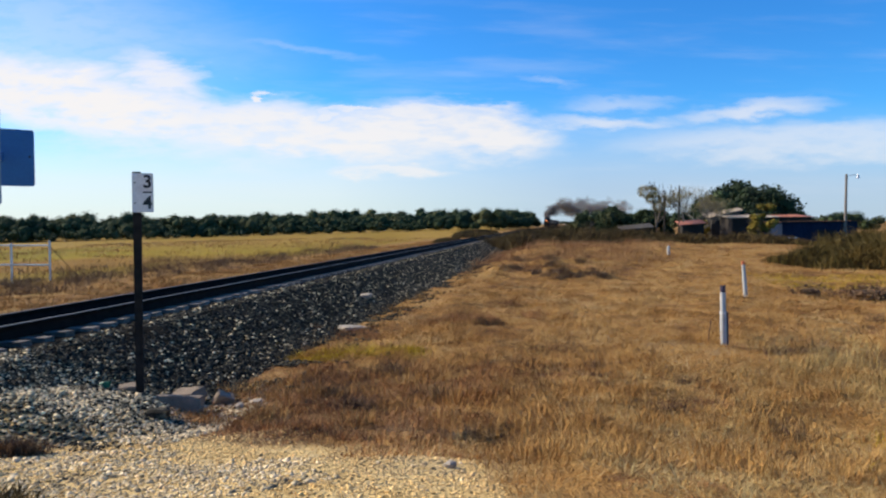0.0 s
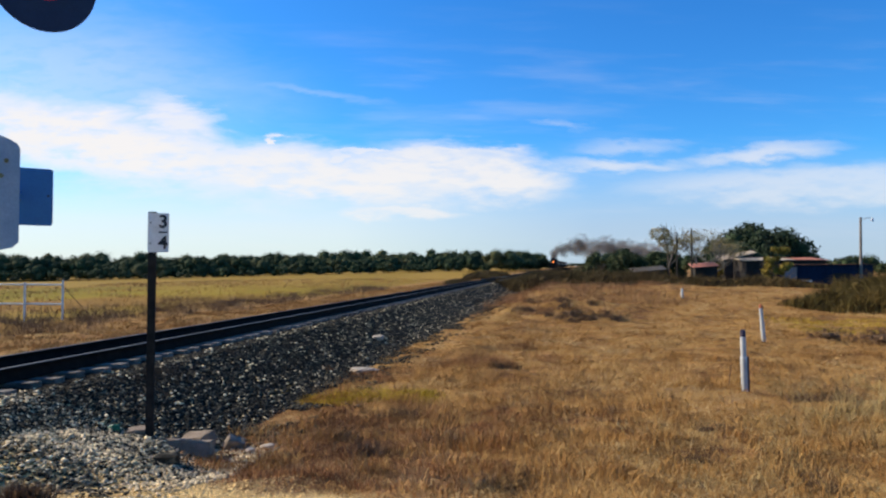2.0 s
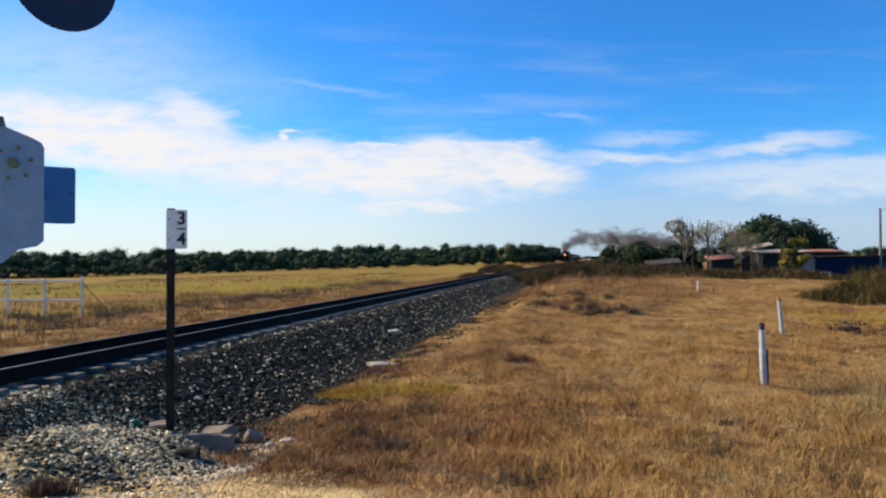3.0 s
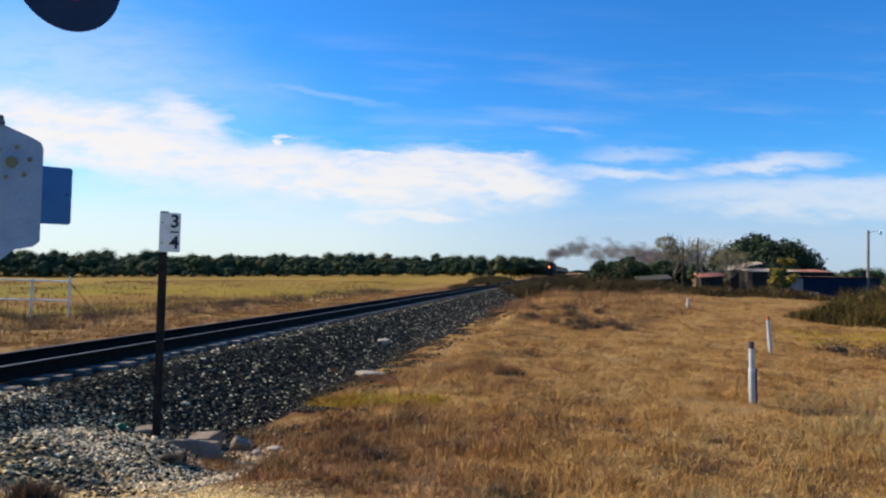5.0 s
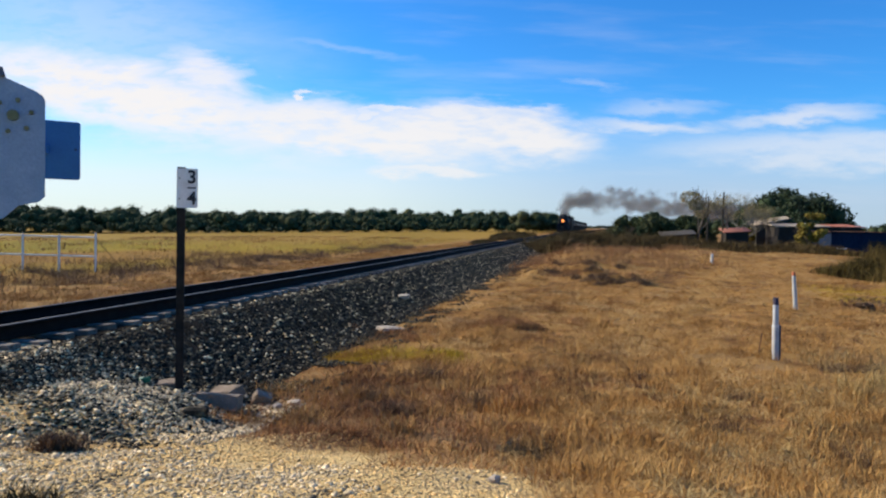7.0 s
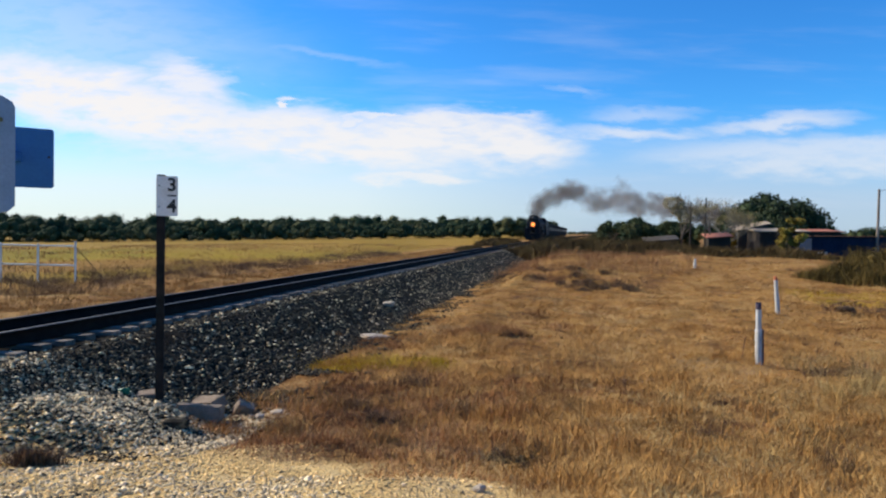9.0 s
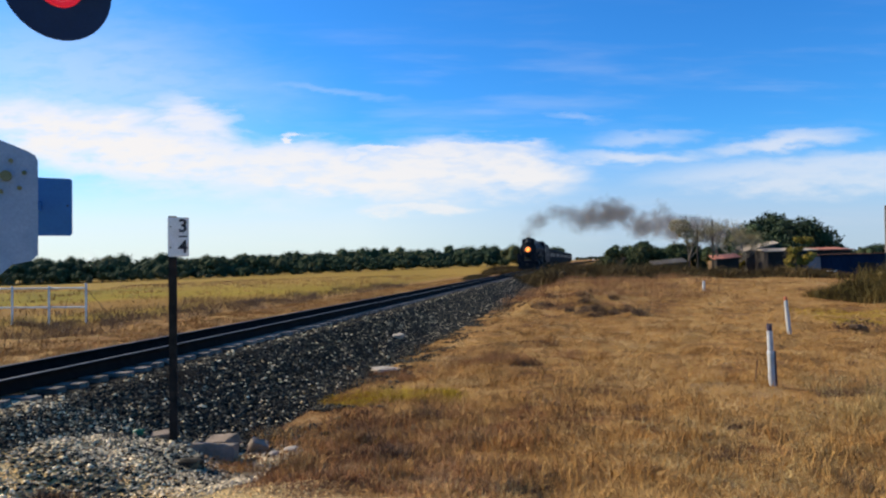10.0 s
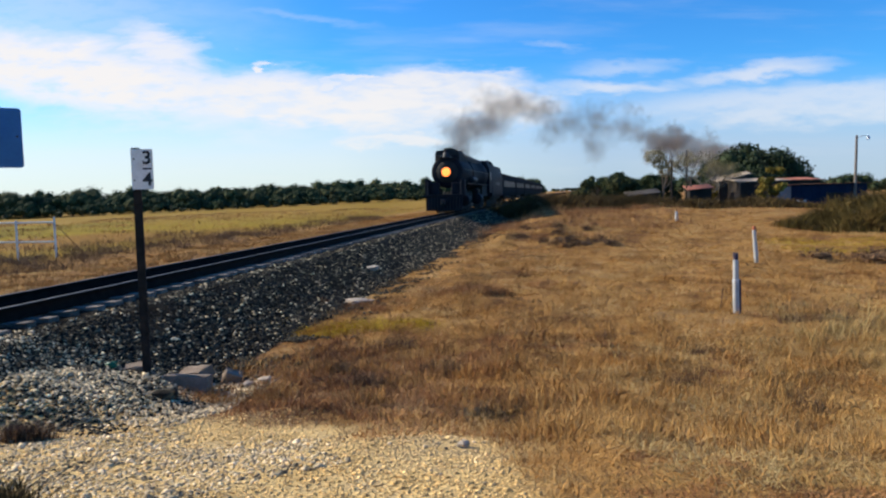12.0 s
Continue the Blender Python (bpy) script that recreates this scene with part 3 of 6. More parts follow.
def rail(side):
    low = CANT if side < 0 else 0.0
    v, f = [], []
    n = len(RAIL_PROF)
    for y in ys:
        c = float(track_x(y)) + side * 0.753
        v += [(c + a, y, z - low) for a, z in RAIL_PROF]
    for i in range(len(ys) - 1):
        f += [(i * n + j, i * n + (j + 1) % n, (i + 1) * n + (j + 1) % n, (i + 1) * n + j) for j in range(n)]
    ob = soup("rail", v, f, M["rail_steel"])
    tagged(ob, "rusty steel rail with a bright worn head", "rail", "rails of the line")
    hv, hf = [], []
    for y in ys:
        c = float(track_x(y)) + side * 0.753
        hv += [(c - 0.034, y, -0.006 - low), (c - 0.026, y, -low), (c + 0.026, y, -low), (c + 0.034, y, -0.006 - low)]
    for i in range(len(ys) - 1):
        hf += [(i * 4 + j, i * 4 + j + 1, (i + 1) * 4 + j + 1, (i + 1) * 4 + j) for j in range(3)]
    head = soup("rail_head", hv, hf, M["rail_head"], ob)
    tagged(head, "bright worn running surface")


rail(-1), rail(1)


# ---------------- scattered ground cover ----------------
def rocks(name, px, py, pz, size, material, parent=None):
    """Angular stones at the given places."""
    base = np.array([(1, 0, 0), (-1, 0, 0), (0, 1, 0), (0, -1, 0), (0, 0, 0.8), (0, 0, -0.6)], dtype=np.float32)
    tri = np.array([(0, 2, 4), (2, 1, 4), (1, 3, 4), (3, 0, 4), (2, 0, 5), (1, 2, 5), (3, 1, 5), (0, 3, 5)])
    n = len(px)
    v = np.repeat(base[None], n, 0) * (size[:, None, None] * RNG.uniform(0.55, 1.2, (n, 6, 1)))
    v[:, :, 2] *= RNG.uniform(0.35, 0.85, (n, 1))
    a, t = RNG.uniform(0, 6.28, n), RNG.uniform(-0.6, 0.6, n)
    x, y, z = v[..., 0].copy(), v[..., 1].copy(), v[..., 2].copy()
    ca, sa, ct, st = np.cos(a)[:, None], np.sin(a)[:, None], np.cos(t)[:, None], np.sin(t)[:, None]
    x, z = x * ct + z * st, -x * st + z * ct
    v[..., 0], v[..., 1], v[..., 2] = x * ca - y * sa + px[:, None], x * sa + y * ca + py[:, None], z + pz[:, None]
    f = (tri[None] + (np.arange(n) * 6)[:, None, None]).reshape(-1, 3)
    return soup(name, v.reshape(-1, 3), f, material, parent)


def blades(name, px, py, pz, height, width, lean, material, parent=None):
    """Bent grass blades, two triangles and a tip each."""
    n = len(px)
    a = RNG.uniform(0, 6.28, n)
    dx, dy = np.cos(a), np.sin(a)
    b = RNG.uniform(0, 6.28, n)
    lx, ly = np.cos(b) * lean * height, np.sin(b) * lean * height
    v = np.zeros((n, 5, 3), dtype=np.float32)
    w = width / 2
    for i, (s, up, out) in enumerate(((-1, 0, 0), (1, 0, 0), (-0.7, 0.6, 0.4), (0.7, 0.6, 0.4), (0, 1, 1.15))):
        v[:, i, 0] = px + dx * w * s + lx * out
        v[:, i, 1] = py + dy * w * s + ly * out
        v[:, i, 2] = pz + height * up * np.where(lean > 1.0, 0.6, 1.0) - (0.02 if up == 0 else 0)
    tri = np.array([(0, 1, 3), (0, 3, 2), (2, 3, 4)])
    f = (tri[None] + (np.arange(n) * 5)[:, None, None]).reshape(-1, 3)
    return soup(name, v.reshape(-1, 3), f, material, parent)


# ballast stones on the slope that faces the meadow and between the ties
n = 105000
py_ = 3.5 + 115 * RNG.random(n) ** 2.0
d_ = RNG.uniform(1.36, 4.15, n)
px_ = track_x(py_) + d_
pz_ = bed_z(px_, py_) + 0.005
ok_ = ground_z(px_, py_) < pz_ + 0.03
px_, py_, pz_, n = px_[ok_], py_[ok_], pz_[ok_], int(ok_.sum())
stones = rocks("ballast_stones", px_, py_, pz_, RNG.uniform(0.022, 0.056, n) * (1 + py_ / 80), M["ballast"])
tagged(stones, "loose dark angular ballast stones", "ballast", kind="stuff")

# paler grey stone at the foot, beside the sign post
n = 34000
px_, py_ = RNG.uniform(-8.5, -4.3, n), RNG.uniform(4.0, 10.2, n)
top = ground_z(px_, py_)
top = np.maximum(top, bed_z(px_, py_))
keep = (py_ < (9.35 + 0.30 * (px_ + 6.1)) + RNG.normal(0, 0.25, n)) & (py_ > 7.5 + RNG.normal(0, 0.5, n))
px_, py_, top = px_[keep], py_[keep], top[keep]
grey = rocks("grey_stones", px_, py_, top + 0.006, RNG.uniform(0.014, 0.044, len(px_)), M["grey_gravel"])
tagged(grey, "loose pale grey stones at the foot of the bed", "gravel", kind="stuff")
# dark ballast rolled down among the grey
n = 5200
px_, py_ = -7.5 + 2.9 * RNG.random(n) ** 1.5, RNG.uniform(6.4, 10.6, n)
sel = wave(px_, py_, 2.4, 0.4) + RNG.normal(0, 0.5, n) > 0.0
px_, py_ = px_[sel], py_[sel]
rolled = rocks("ballast_stones", px_, py_, np.maximum(ground_z(px_, py_), bed_z(px_, py_)) + 0.012, RNG.uniform(0.02, 0.055, len(px_)), M["ballast"])
tagged(rolled, "dark ballast stones strewn among the pale ones", "ballast", kind="stuff")
# stones rolled out into the grass along the toe
n = 9000
py_ = 10.0 + 60 * RNG.random(n) ** 1.5
px_ = track_x(py_) + 3.8 + np.abs(RNG.normal(0, 0.55, n))
sel = wave(px_, py_, 1.2, 0.9) + 0.6 * wave(px_, py_, 3.3, 2.2) > 0.05
px_, py_ = px_[sel], py_[sel]
toe = rocks("ballast_stones", px_, py_, np.maximum(ground_z(px_, py_), bed_z(px_, py_)) + 0.03, RNG.uniform(0.025, 0.06, len(px_)) * (1 + py_ / 90), M["ballast"])
tagged(toe, "dark ballast stones rolled into the grass", "ballast", kind="stuff")
# a few pale stones strewn over the dark ballast
n = 4200
py_ = 6.0 + 100 * RNG.random(n) ** 1.6
d_ = RNG.uniform(1.4, 4.0, n)
px_ = track_x(py_) + d_
pale = rocks("pale_stones", px_, py_, np.maximum(bed_z(px_, py_), ground_z(px_, py_)) + 0.02, RNG.uniform(0.022, 0.055, n) * (1 + py_ / 110), M["grey_gravel"])
tagged(pale, "pale stones strewn over the dark ballast", "gravel", kind="stuff")

# pale crushed limestone of the crossing
n = 46000
px_, py_ = RNG.uniform(-8.5, 1.0, n), 3.2 + 5.4 * RNG.random(n)
edge = np.interp(px_, [-8, -6, -4.2, -3.1, -2.2, -0.9, -0.5, 0.1], [7.6, 7.8, 7.9, 7.45, 6.9, 7.1, 6.2, 3.6])
keep = py_ + 0.45 * wave(px_, py_, 2.2, 1.5) + 0.2 * wave(px_, py_, 5.5, 0.5) + RNG.normal(0, 0.28, n) < edge
px_, py_ = px_[keep], py_[keep]
front = (py_ < 6.45 + 0.5 * wave(px_, py_, 1.7, 0.2)) & (px_ < -2.3 + 0.5 * wave(px_, py_, 1.9, 3.0)) & (RNG.random(len(px_)) < 0.6)
size = RNG.uniform(0.006, 0.019, len(px_)) * np.where(RNG.random(len(px_)) < 0.1, 1.9, 1)
for name, sel, key, lab in (("limestone_gravel", ~front, "limestone", "pale crushed limestone spread beside the crossing"), ("grey_gravel", front, "grey_gravel", "grey stones spread over the pale crossing gravel")):
    ob = rocks(name, px_[sel], py_[sel], ground_z(px_[sel], py_[sel]) + 0.003, size[sel] * (1.5 if sel is front else 1.0), M[key])
    tagged(ob, lab, "gravel", kind="stuff")
    lime = ob if key == "limestone" else lime


def meadow_edge(px, py):
    """Where the meadow's grass grows: right of the bed, beyond the limestone."""
    foot = track_x(py) + 3.9 + 0.5 * wave(px, py, 1.1, 2.0) + 0.25 * wave(px, py, 3.7, 1.0) + RNG.normal(0, 0.12, len(px))
    lim = np.interp(px, [-6, -4.2, -3.1, -2.2, -0.9, -0.4, 0.3, 1.2], [8.7, 8.0, 7.4, 6.9, 7.0, 6.0, 3.4, 2.0])
    return (px > foot) & (py > lim + 0.4 * wave(px, py, 2.6, 0.6) + RNG.normal(0, 0.18, len(px)))


def patch(px, py):
    return 0.5 * wave(px, py, 0.8, 0.3) + 0.35 * wave(px, py, 2.1, 1.9) + 0.25 * wave(px, py, 4.7, 5.0)


def meadow(n, y0, y1, power, hmin, hmax, width):
    py = y0 + (y1 - y0) * RNG.random(n) ** power
    px = -0.15 * py + RNG.uniform(-0.75, 0.62, n) * (py + 4)
    ok = meadow_edge(px, py)
    px, py = px[ok], py[ok]
    p = patch(px, py)
    h = RNG.uniform(hmin, hmax, len(px)) * (1 + 0.9 * p) * np.clip(0.5 + py / 30, 0.5, 1.1) * (0.35 + 0.65 * smoothstep(3.8, 6.0, px - track_x(py)))
    return px, py, ground_z(px, py), np.clip(h, 0.04, 1), width * (0.7 + 0.03 * py) * RNG.uniform(0.6, 1.4, len(px)), RNG.uniform(0.7, 2.9, len(px)), p


px_, py_, pz_, h_, w_, l_, p_ = meadow(420000, 3.0, 75, 1.9, 0.05, 0.17, 0.009)
brown = ((px_ < -1.7 + 0.9 * wave(px_, py_, 1.4, 0.9) + RNG.normal(0, 0.45, len(px_))) & (py_ < 12.5 + RNG.normal(0, 0.5, len(px_))) & (p_ > -0.45 + 0.06 * (px_ + 6))) | (p_ < -0.36)
green = (((px_ + 4.4) / 1.8) ** 2 + ((py_ - 13.8) / 0.9) ** 2 < 1 + 0.5 * p_) | ((px_ > 9.5) & (py_ > 29) & (py_ < 38) & (p_ > -0.2)) | ((px_ > 3.2) & (py_ < 10.5) & (p_ > 0.45))
olive = ~brown & ~green & (px_ > 0.6 + 1.2 * wave(px_, py_, 0.9, 1.1)) & (py_ < 12.5 + 0.35 * px_ + 2.5 * wave(px_, py_, 0.7, 2.1)) & (RNG.random(len(px_)) < 0.75)
light = ~brown & ~green & ~olive & (p_ > 0.42)
for name, sel, key, lab in (("olive_grass", olive, "grass_olive", "trampled grey-olive dry grass"), ("dry_grass", ~brown & ~green & ~light & ~olive, "grass_dry", "golden dry meadow grass"), ("straw_grass", light, "straw", "bleached straw-coloured meadow grass"), ("brown_grass", brown & ~green, "grass_brown", "matted brown dead grass"), ("yellow_grass", green, "grass_green", "low yellow-green grass")):
    tagged(blades(name, px_[sel], py_[sel], pz_[sel], h_[sel], w_[sel], l_[sel], M[key]), lab, "grass", kind="stuff")


def tufts(name, spots, count, radius, height, width, key, lab, cat="grass"):
    """Clumps of taller blades."""
    px, py, hh = [], [], []
    for x, y, s in spots:
        k = int(count * s)
        px.append(x + RNG.normal(0, radius * s, k)), py.append(y + RNG.normal(0, radius * s, k)), hh.append(np.full(k, s) * RNG.uniform(0.4, 1.0, k))
    px, py, hh = np.concatenate(px), np.concatenate(py), np.concatenate(hh)
    z = np.maximum(ground_z(px, py), np.where(np.abs(px - track_x(py)) < 3.5, bed_z(px, py), -9))
    return tagged(blades(name, px, py, z, height * hh, np.full(len(px), width), RNG.uniform(0.15, 1.5, len(px)), M[key]), lab, cat, kind="stuff")



def smoke_material():
    """Thin grey-brown smoke: each flake lets most light through."""
    m = bpy.data.materials.new("smoke")
    m.use_nodes = True
    n, l = m.node_tree.nodes, m.node_tree.links
    n.clear()
    oi = n.new("ShaderNodeObjectInfo")
    r = n.new("ShaderNodeValToRGB")
    r.color_ramp.elements[0].color, r.color_ramp.elements[1].color = (0.17, 0.15, 0.135, 1), (0.32, 0.28, 0.25, 1)
    l.new(oi.outputs["Random"], r.inputs[0])
    d, t, tl, a, x, o = (n.new(k) for k in ("ShaderNodeBsdfDiffuse", "ShaderNodeBsdfTransparent", "ShaderNodeBsdfTranslucent", "ShaderNodeMixShader", "ShaderNodeMixShader", "ShaderNodeOutputMaterial"))
    l.new(r.outputs[0], d.inputs[0]), l.new(r.outputs[0], tl.inputs[0])
    a.inputs[0].default_value = 0.5
    l.new(d.outputs[0], a.inputs[1]), l.new(tl.outputs[0], a.inputs[2])
    x.inputs[0].default_value = 0.021
    l.new(t.outputs[0], x.inputs[1]), l.new(a.outputs[0], x.inputs[2]), l.new(x.outputs[0], o.inputs[0])
    return m


M["smoke"] = smoke_material()

# ---------------- trees and brush ----------------
def leaf_cloud(blobs, n, size, flat=1.0):
    """Loose leaf triangles through the shells of the given (x, y, z, rx, ry, rz) blobs."""
    blobs = np.asarray(blobs, dtype=float)
    wgt = blobs[:, 3] * blobs[:, 4] + blobs[:, 3] * blobs[:, 5]
    pick = RNG.choice(len(blobs), n, p=wgt / wgt.sum())
    d = RNG.normal(size=(n, 3))
    d /= np.linalg.norm(d, axis=1)[:, None]
    r = RNG.uniform(0.78, 1.08, n)[:, None] * (1 + 0.08 * RNG.normal(size=(n, 1)))
    c = blobs[pick, :3] + d * r * blobs[pick, 3:]
    t = RNG.normal(size=(n, 3, 3)) * size * RNG.uniform(0.5, 1.4, (n, 1, 1))
    t[:, :, 2] *= flat
    v = (c[:, None, :] + t).reshape(-1, 3)
    return v, np.arange(3 * n).reshape(-1, 3)


def core(blobs, k):
    """Faceted dark bodies inside the leaf clouds, so that crowns are not see-through."""
    ico = bmesh.new()
    bmesh.ops.create_icosphere(ico, subdivisions=1, radius=1.0)
    bv = np.array([v.co[:] for v in ico.verts])
    bf = np.array([[v.index for v in f.verts] for f in ico.faces])
    ico.free()
    blobs = np.asarray(blobs, dtype=float)
    n = len(blobs)
    v = blobs[:, None, :3] + bv[None] * blobs[:, None, 3:] * k * RNG.uniform(0.8, 1.15, (n, len(bv), 1))
    f = bf[None] + (np.arange(n) * len(bv))[:, None, None]
    return v.reshape(-1, 3), f.reshape(-1, 3)


def joined(a, b):
    return np.concatenate([a[0], b[0]]), np.concatenate([a[1], b[1] + len(a[0])])


def limb(bm, p, q, r0, r1, seg=7):
    rod(bm, p, q, r0, r1, seg)


def branch(bm, p, d, length, r, depth, rng, ends, spread=0.55):
    """A tapered, forking limb."""
    q = p + d * length
    limb(bm, p, q, r, r * 0.66, 6 if depth > 1 else 4)
    if depth == 0:
        ends.append(q)
        return
    for _ in range(3 if depth > 2 else 2):
        e = Vector((d.x + rng.uniform(-spread, spread), d.y + rng.uniform(-spread, spread), d.z + rng.uniform(-0.15, 0.45))).normalized()
        branch(bm, q, e, length * rng.uniform(0.62, 0.85), r * 0.62, depth - 1, rng, ends, spread)


def tree(x, y, trunk_h, crown, leaves, leaf, key, bark, lab, seed, depth=4, spread=0.6, lean=0.0):
    """Trunk with forking limbs and a crown of loose leaves round the limb ends and blobs."""
    rng = random.Random(seed)
    z = float(ground_z(np.array(x), np.array(y)))
    t = thing("tree", pose(x, y, z - 0.1), lab, "tree", "trees of the farm")
    bm, ends = B(), []
    p = Vector((0, 0, 0))
    d = Vector((lean, 0, 1)).normalized()
    rod(bm, p, p + d * trunk_h, trunk_h * 0.05 + 0.05, trunk_h * 0.035 + 0.03, 9)
    for _ in range(4):
        e = Vector((rng.uniform(-0.9, 0.9), rng.uniform(-0.9, 0.9), rng.uniform(0.5, 1.1))).normalized()
        branch(bm, p + d * trunk_h, e, trunk_h * 0.75, trunk_h * 0.022 + 0.025, depth, rng, ends, spread)
    part("trunk", bm, M[bark], t)
    blobs = list(crown)
    if not blobs:
        blobs = [(*e, 0.35, 0.35, 0.3) for e in ends]
    v, f = leaf_cloud(blobs, leaves, leaf)
    if len(crown) > 8:
        v, f = joined((v, f), core(blobs, 0.84))
    soup("crown", v, f, M[key], t)
    return t


def crown_blobs(w, h, z0, n, seed, depth=None):
    """Blobs filling a broad dome w wide and h high whose underside is at z0."""
    rng = random.Random(seed)
    out = []
    for _ in range(n):
        a, r = rng.uniform(0, 6.28), math.sqrt(rng.random()) * 0.5
        top = h * math.sqrt(max(0.12, 1 - (2 * r) ** 3.2))
        s = rng.uniform(0.1, 0.17) * w
        out.append((r * w * math.cos(a), r * (depth or w) * math.sin(a), z0 + rng.uniform(0.15, 0.9) * top, s, s, s * 0.75))
    return out


# broad evergreen oak behind the sheds
tree(22.9, 91.5, 1.9, crown_blobs(11.8, 6.4, 1.2, 105, 3), 72000, 0.13, "leaf_dark", "bark", "broad dark evergreen oak behind the sheds", 3)
tree(29.0, 93.0, 1.0, crown_blobs(6.0, 3.4, 0.5, 24, 4), 20000, 0.12, "leaf_dark", "bark", "low dark oak beside the broad one", 4)
# thin autumn trees
tree(11.2, 82.0, 2.6, [(-1.0, 0, 6.4, 1.1, 1.0, 0.7), (-0.3, 0.3, 5.6, 0.9, 0.9, 0.6), (0.2, -0.3, 4.7, 0.8, 0.8, 0.6)], 5000, 0.05, "leaf_autumn", "bark", "thin tree with sparse tan autumn leaves", 11, depth=3)
tree(14.0, 80.0, 2.0, [], 4500, 0.04, "leaf_autumn", "bark_pale", "nearly bare pale-limbed tree", 12, depth=5, spread=0.85)
tree(16.2, 83.0, 1.9, [], 4500, 0.04, "leaf_autumn", "bark_pale", "nearly bare pale-limbed tree", 15, depth=5, spread=0.85)
tree(8.0, 86.0, 1.2, crown_blobs(7.0, 3.8, 1.2, 18, 6), 16000, 0.10, "leaf_wood", "bark", "low olive tree at the edge of the brush", 6)
tree(4.2, 96.0, 1.0, crown_blobs(7.0, 3.0, 1.0, 14, 8), 11000, 0.10, "leaf_wood", "bark", "low olive tree at the edge of the brush", 8)
tree(11.5, 88.0, 1.4, crown_blobs(5.0, 3.2, 1.2, 16, 9), 13000, 0.10, "leaf_wood", "bark", "low olive tree at the edge of the brush", 9)
tree(17.8, 86.0, 1.2, crown_blobs(3.4, 2.2, 1.0, 10, 10), 6000, 0.09, "leaf_yellow", "bark", "small yellowing tree beside the sheds", 10)
tree(19.9, 72.0, 1.0, crown_blobs(2.4, 4.4, 0.7, 22, 13), 9000, 0.07, "leaf_yellow", "bark", "yellow-green bush grown up before the shed", 13)
tree(31.6, 70.5, 0.6, crown_blobs(2.8, 2.2, 0.5, 10, 14), 6000, 0.07, "leaf_yellow", "bark", "yellowing bush beside the pole", 14)


def woods(name, line, rows, height, label, key="leaf_wood", step=5.0, leaves=3200, leaf=0.13):
    """A far belt of trees along a line of (x, y) places."""
    blobs, trunks = [], B()
    for (x0, y0), (x1, y1) in zip(line, line[1:]):
        ln = math.hypot(x1 - x0, y1 - y0)
        m = max(1, int(ln / step))
        for i in range(m):
            for r in range(rows):
                u = (i + RNG.random()) / m
                nx_, ny_ = -(y1 - y0) / ln, (x1 - x0) / ln
                off = r * 6 + RNG.uniform(-3, 3)
                x, y = x0 + u * (x1 - x0) + nx_ * off, y0 + u * (y1 - y0) + ny_ * off
                h = height * RNG.uniform(0.82, 1.14) * (1 + 0.10 * r)
                z = float(ground_z(np.array(x), np.array(y)))
                for _ in range(11):
                    s = RNG.uniform(0.14, 0.24) * h
                    a, q = RNG.uniform(0, 6.28), math.sqrt(RNG.random()) * 0.46
                    top = math.sqrt(max(0.0, 1 - (q / 0.56) ** 2))
                    blobs.append((x + q * h * math.cos(a), y + q * h * math.sin(a), z + h * (0.12 + (0.68 * top - 0.04) * RNG.uniform(0.25, 1.0)), s * 1.15, s * 1.15, s))
                if r == 0:
                    rod(trunks, (x, y, z - 0.2), (x, y, z + h * 0.5), 0.16, 0.08, 5)
    v, f = joined(leaf_cloud(blobs, leaves * len(blobs) // 11, leaf), core(blobs, 0.82))
    ob = soup(name, v, f, M[key])
    tagged(ob, label, "woods", kind="stuff")
    part("trunks", trunks, M["bark"], ob)


WEST = [(-420, 60), (-300, 110), (-150, 190), (-110, 225), (-80, 248), (-55, 268), (-34, 275)]
woods("treeline", [(-34, 275), (-22, 280), (-20, 330), (-17, 420)], 1, 9.8, "taller trees where the field meets the line", step=4)
woods("treeline", WEST, 4, 7.6, "belt of dark green and olive trees beyond the field", step=4.2, leaves=2200, leaf=0.16)
woods("undergrowth", [(x + 3, y - 5) for x, y in WEST[1:]], 1, 4.6, "dark undergrowth at the foot of the far trees", step=3.4, leaves=700, leaf=0.16)
woods("treeline", [(-90, 1640), (60, 1660), (160, 1500)], 2, 9.0, "far belt of trees where the line ends", step=14, leaves=900, leaf=0.5)
woods("treeline", [(19, 300), (27, 330), (42, 300), (60, 240)], 2, 9.0, "belt of dark trees behind the brush", step=6)
woods("treeline", [(40, 190), (75, 185), (110, 170), (190, 150), (320, 120)], 2, 6.0, "low belt of trees beyond the sheds", step=7)
woods("field_bushes", [(-230, 128), (-140, 178), (-104, 212), (-74, 236)], 1, 2.4, "scattered dark round bushes at the edge of the field", key="leaf_dark", step=9, leaves=300, leaf=0.09)


def brush(name, spots, n, key, label, leaf=0.06):
    """Low twiggy brush: spots of (x, y, rx, ry, height)."""
    blobs = []
    for x, y, rx, ry, h in spots:
        for _ in range(max(4, int(rx * ry * 1.2))):
            bx, by = x + RNG.uniform(-rx, rx), y + RNG.uniform(-ry, ry)
            bh = h * RNG.uniform(0.65, 1.1)
            z = float(ground_z(np.array(bx), np.array(by)))
            blobs.append((bx, by, z + bh * 0.42, 0.8, 0.8, bh * 0.58))
    v, f = joined(leaf_cloud(blobs, n, leaf), core(blobs, 0.5))
    ob = soup(name, v, f, M[key])
    return tagged(ob, label, "brush", kind="stuff")


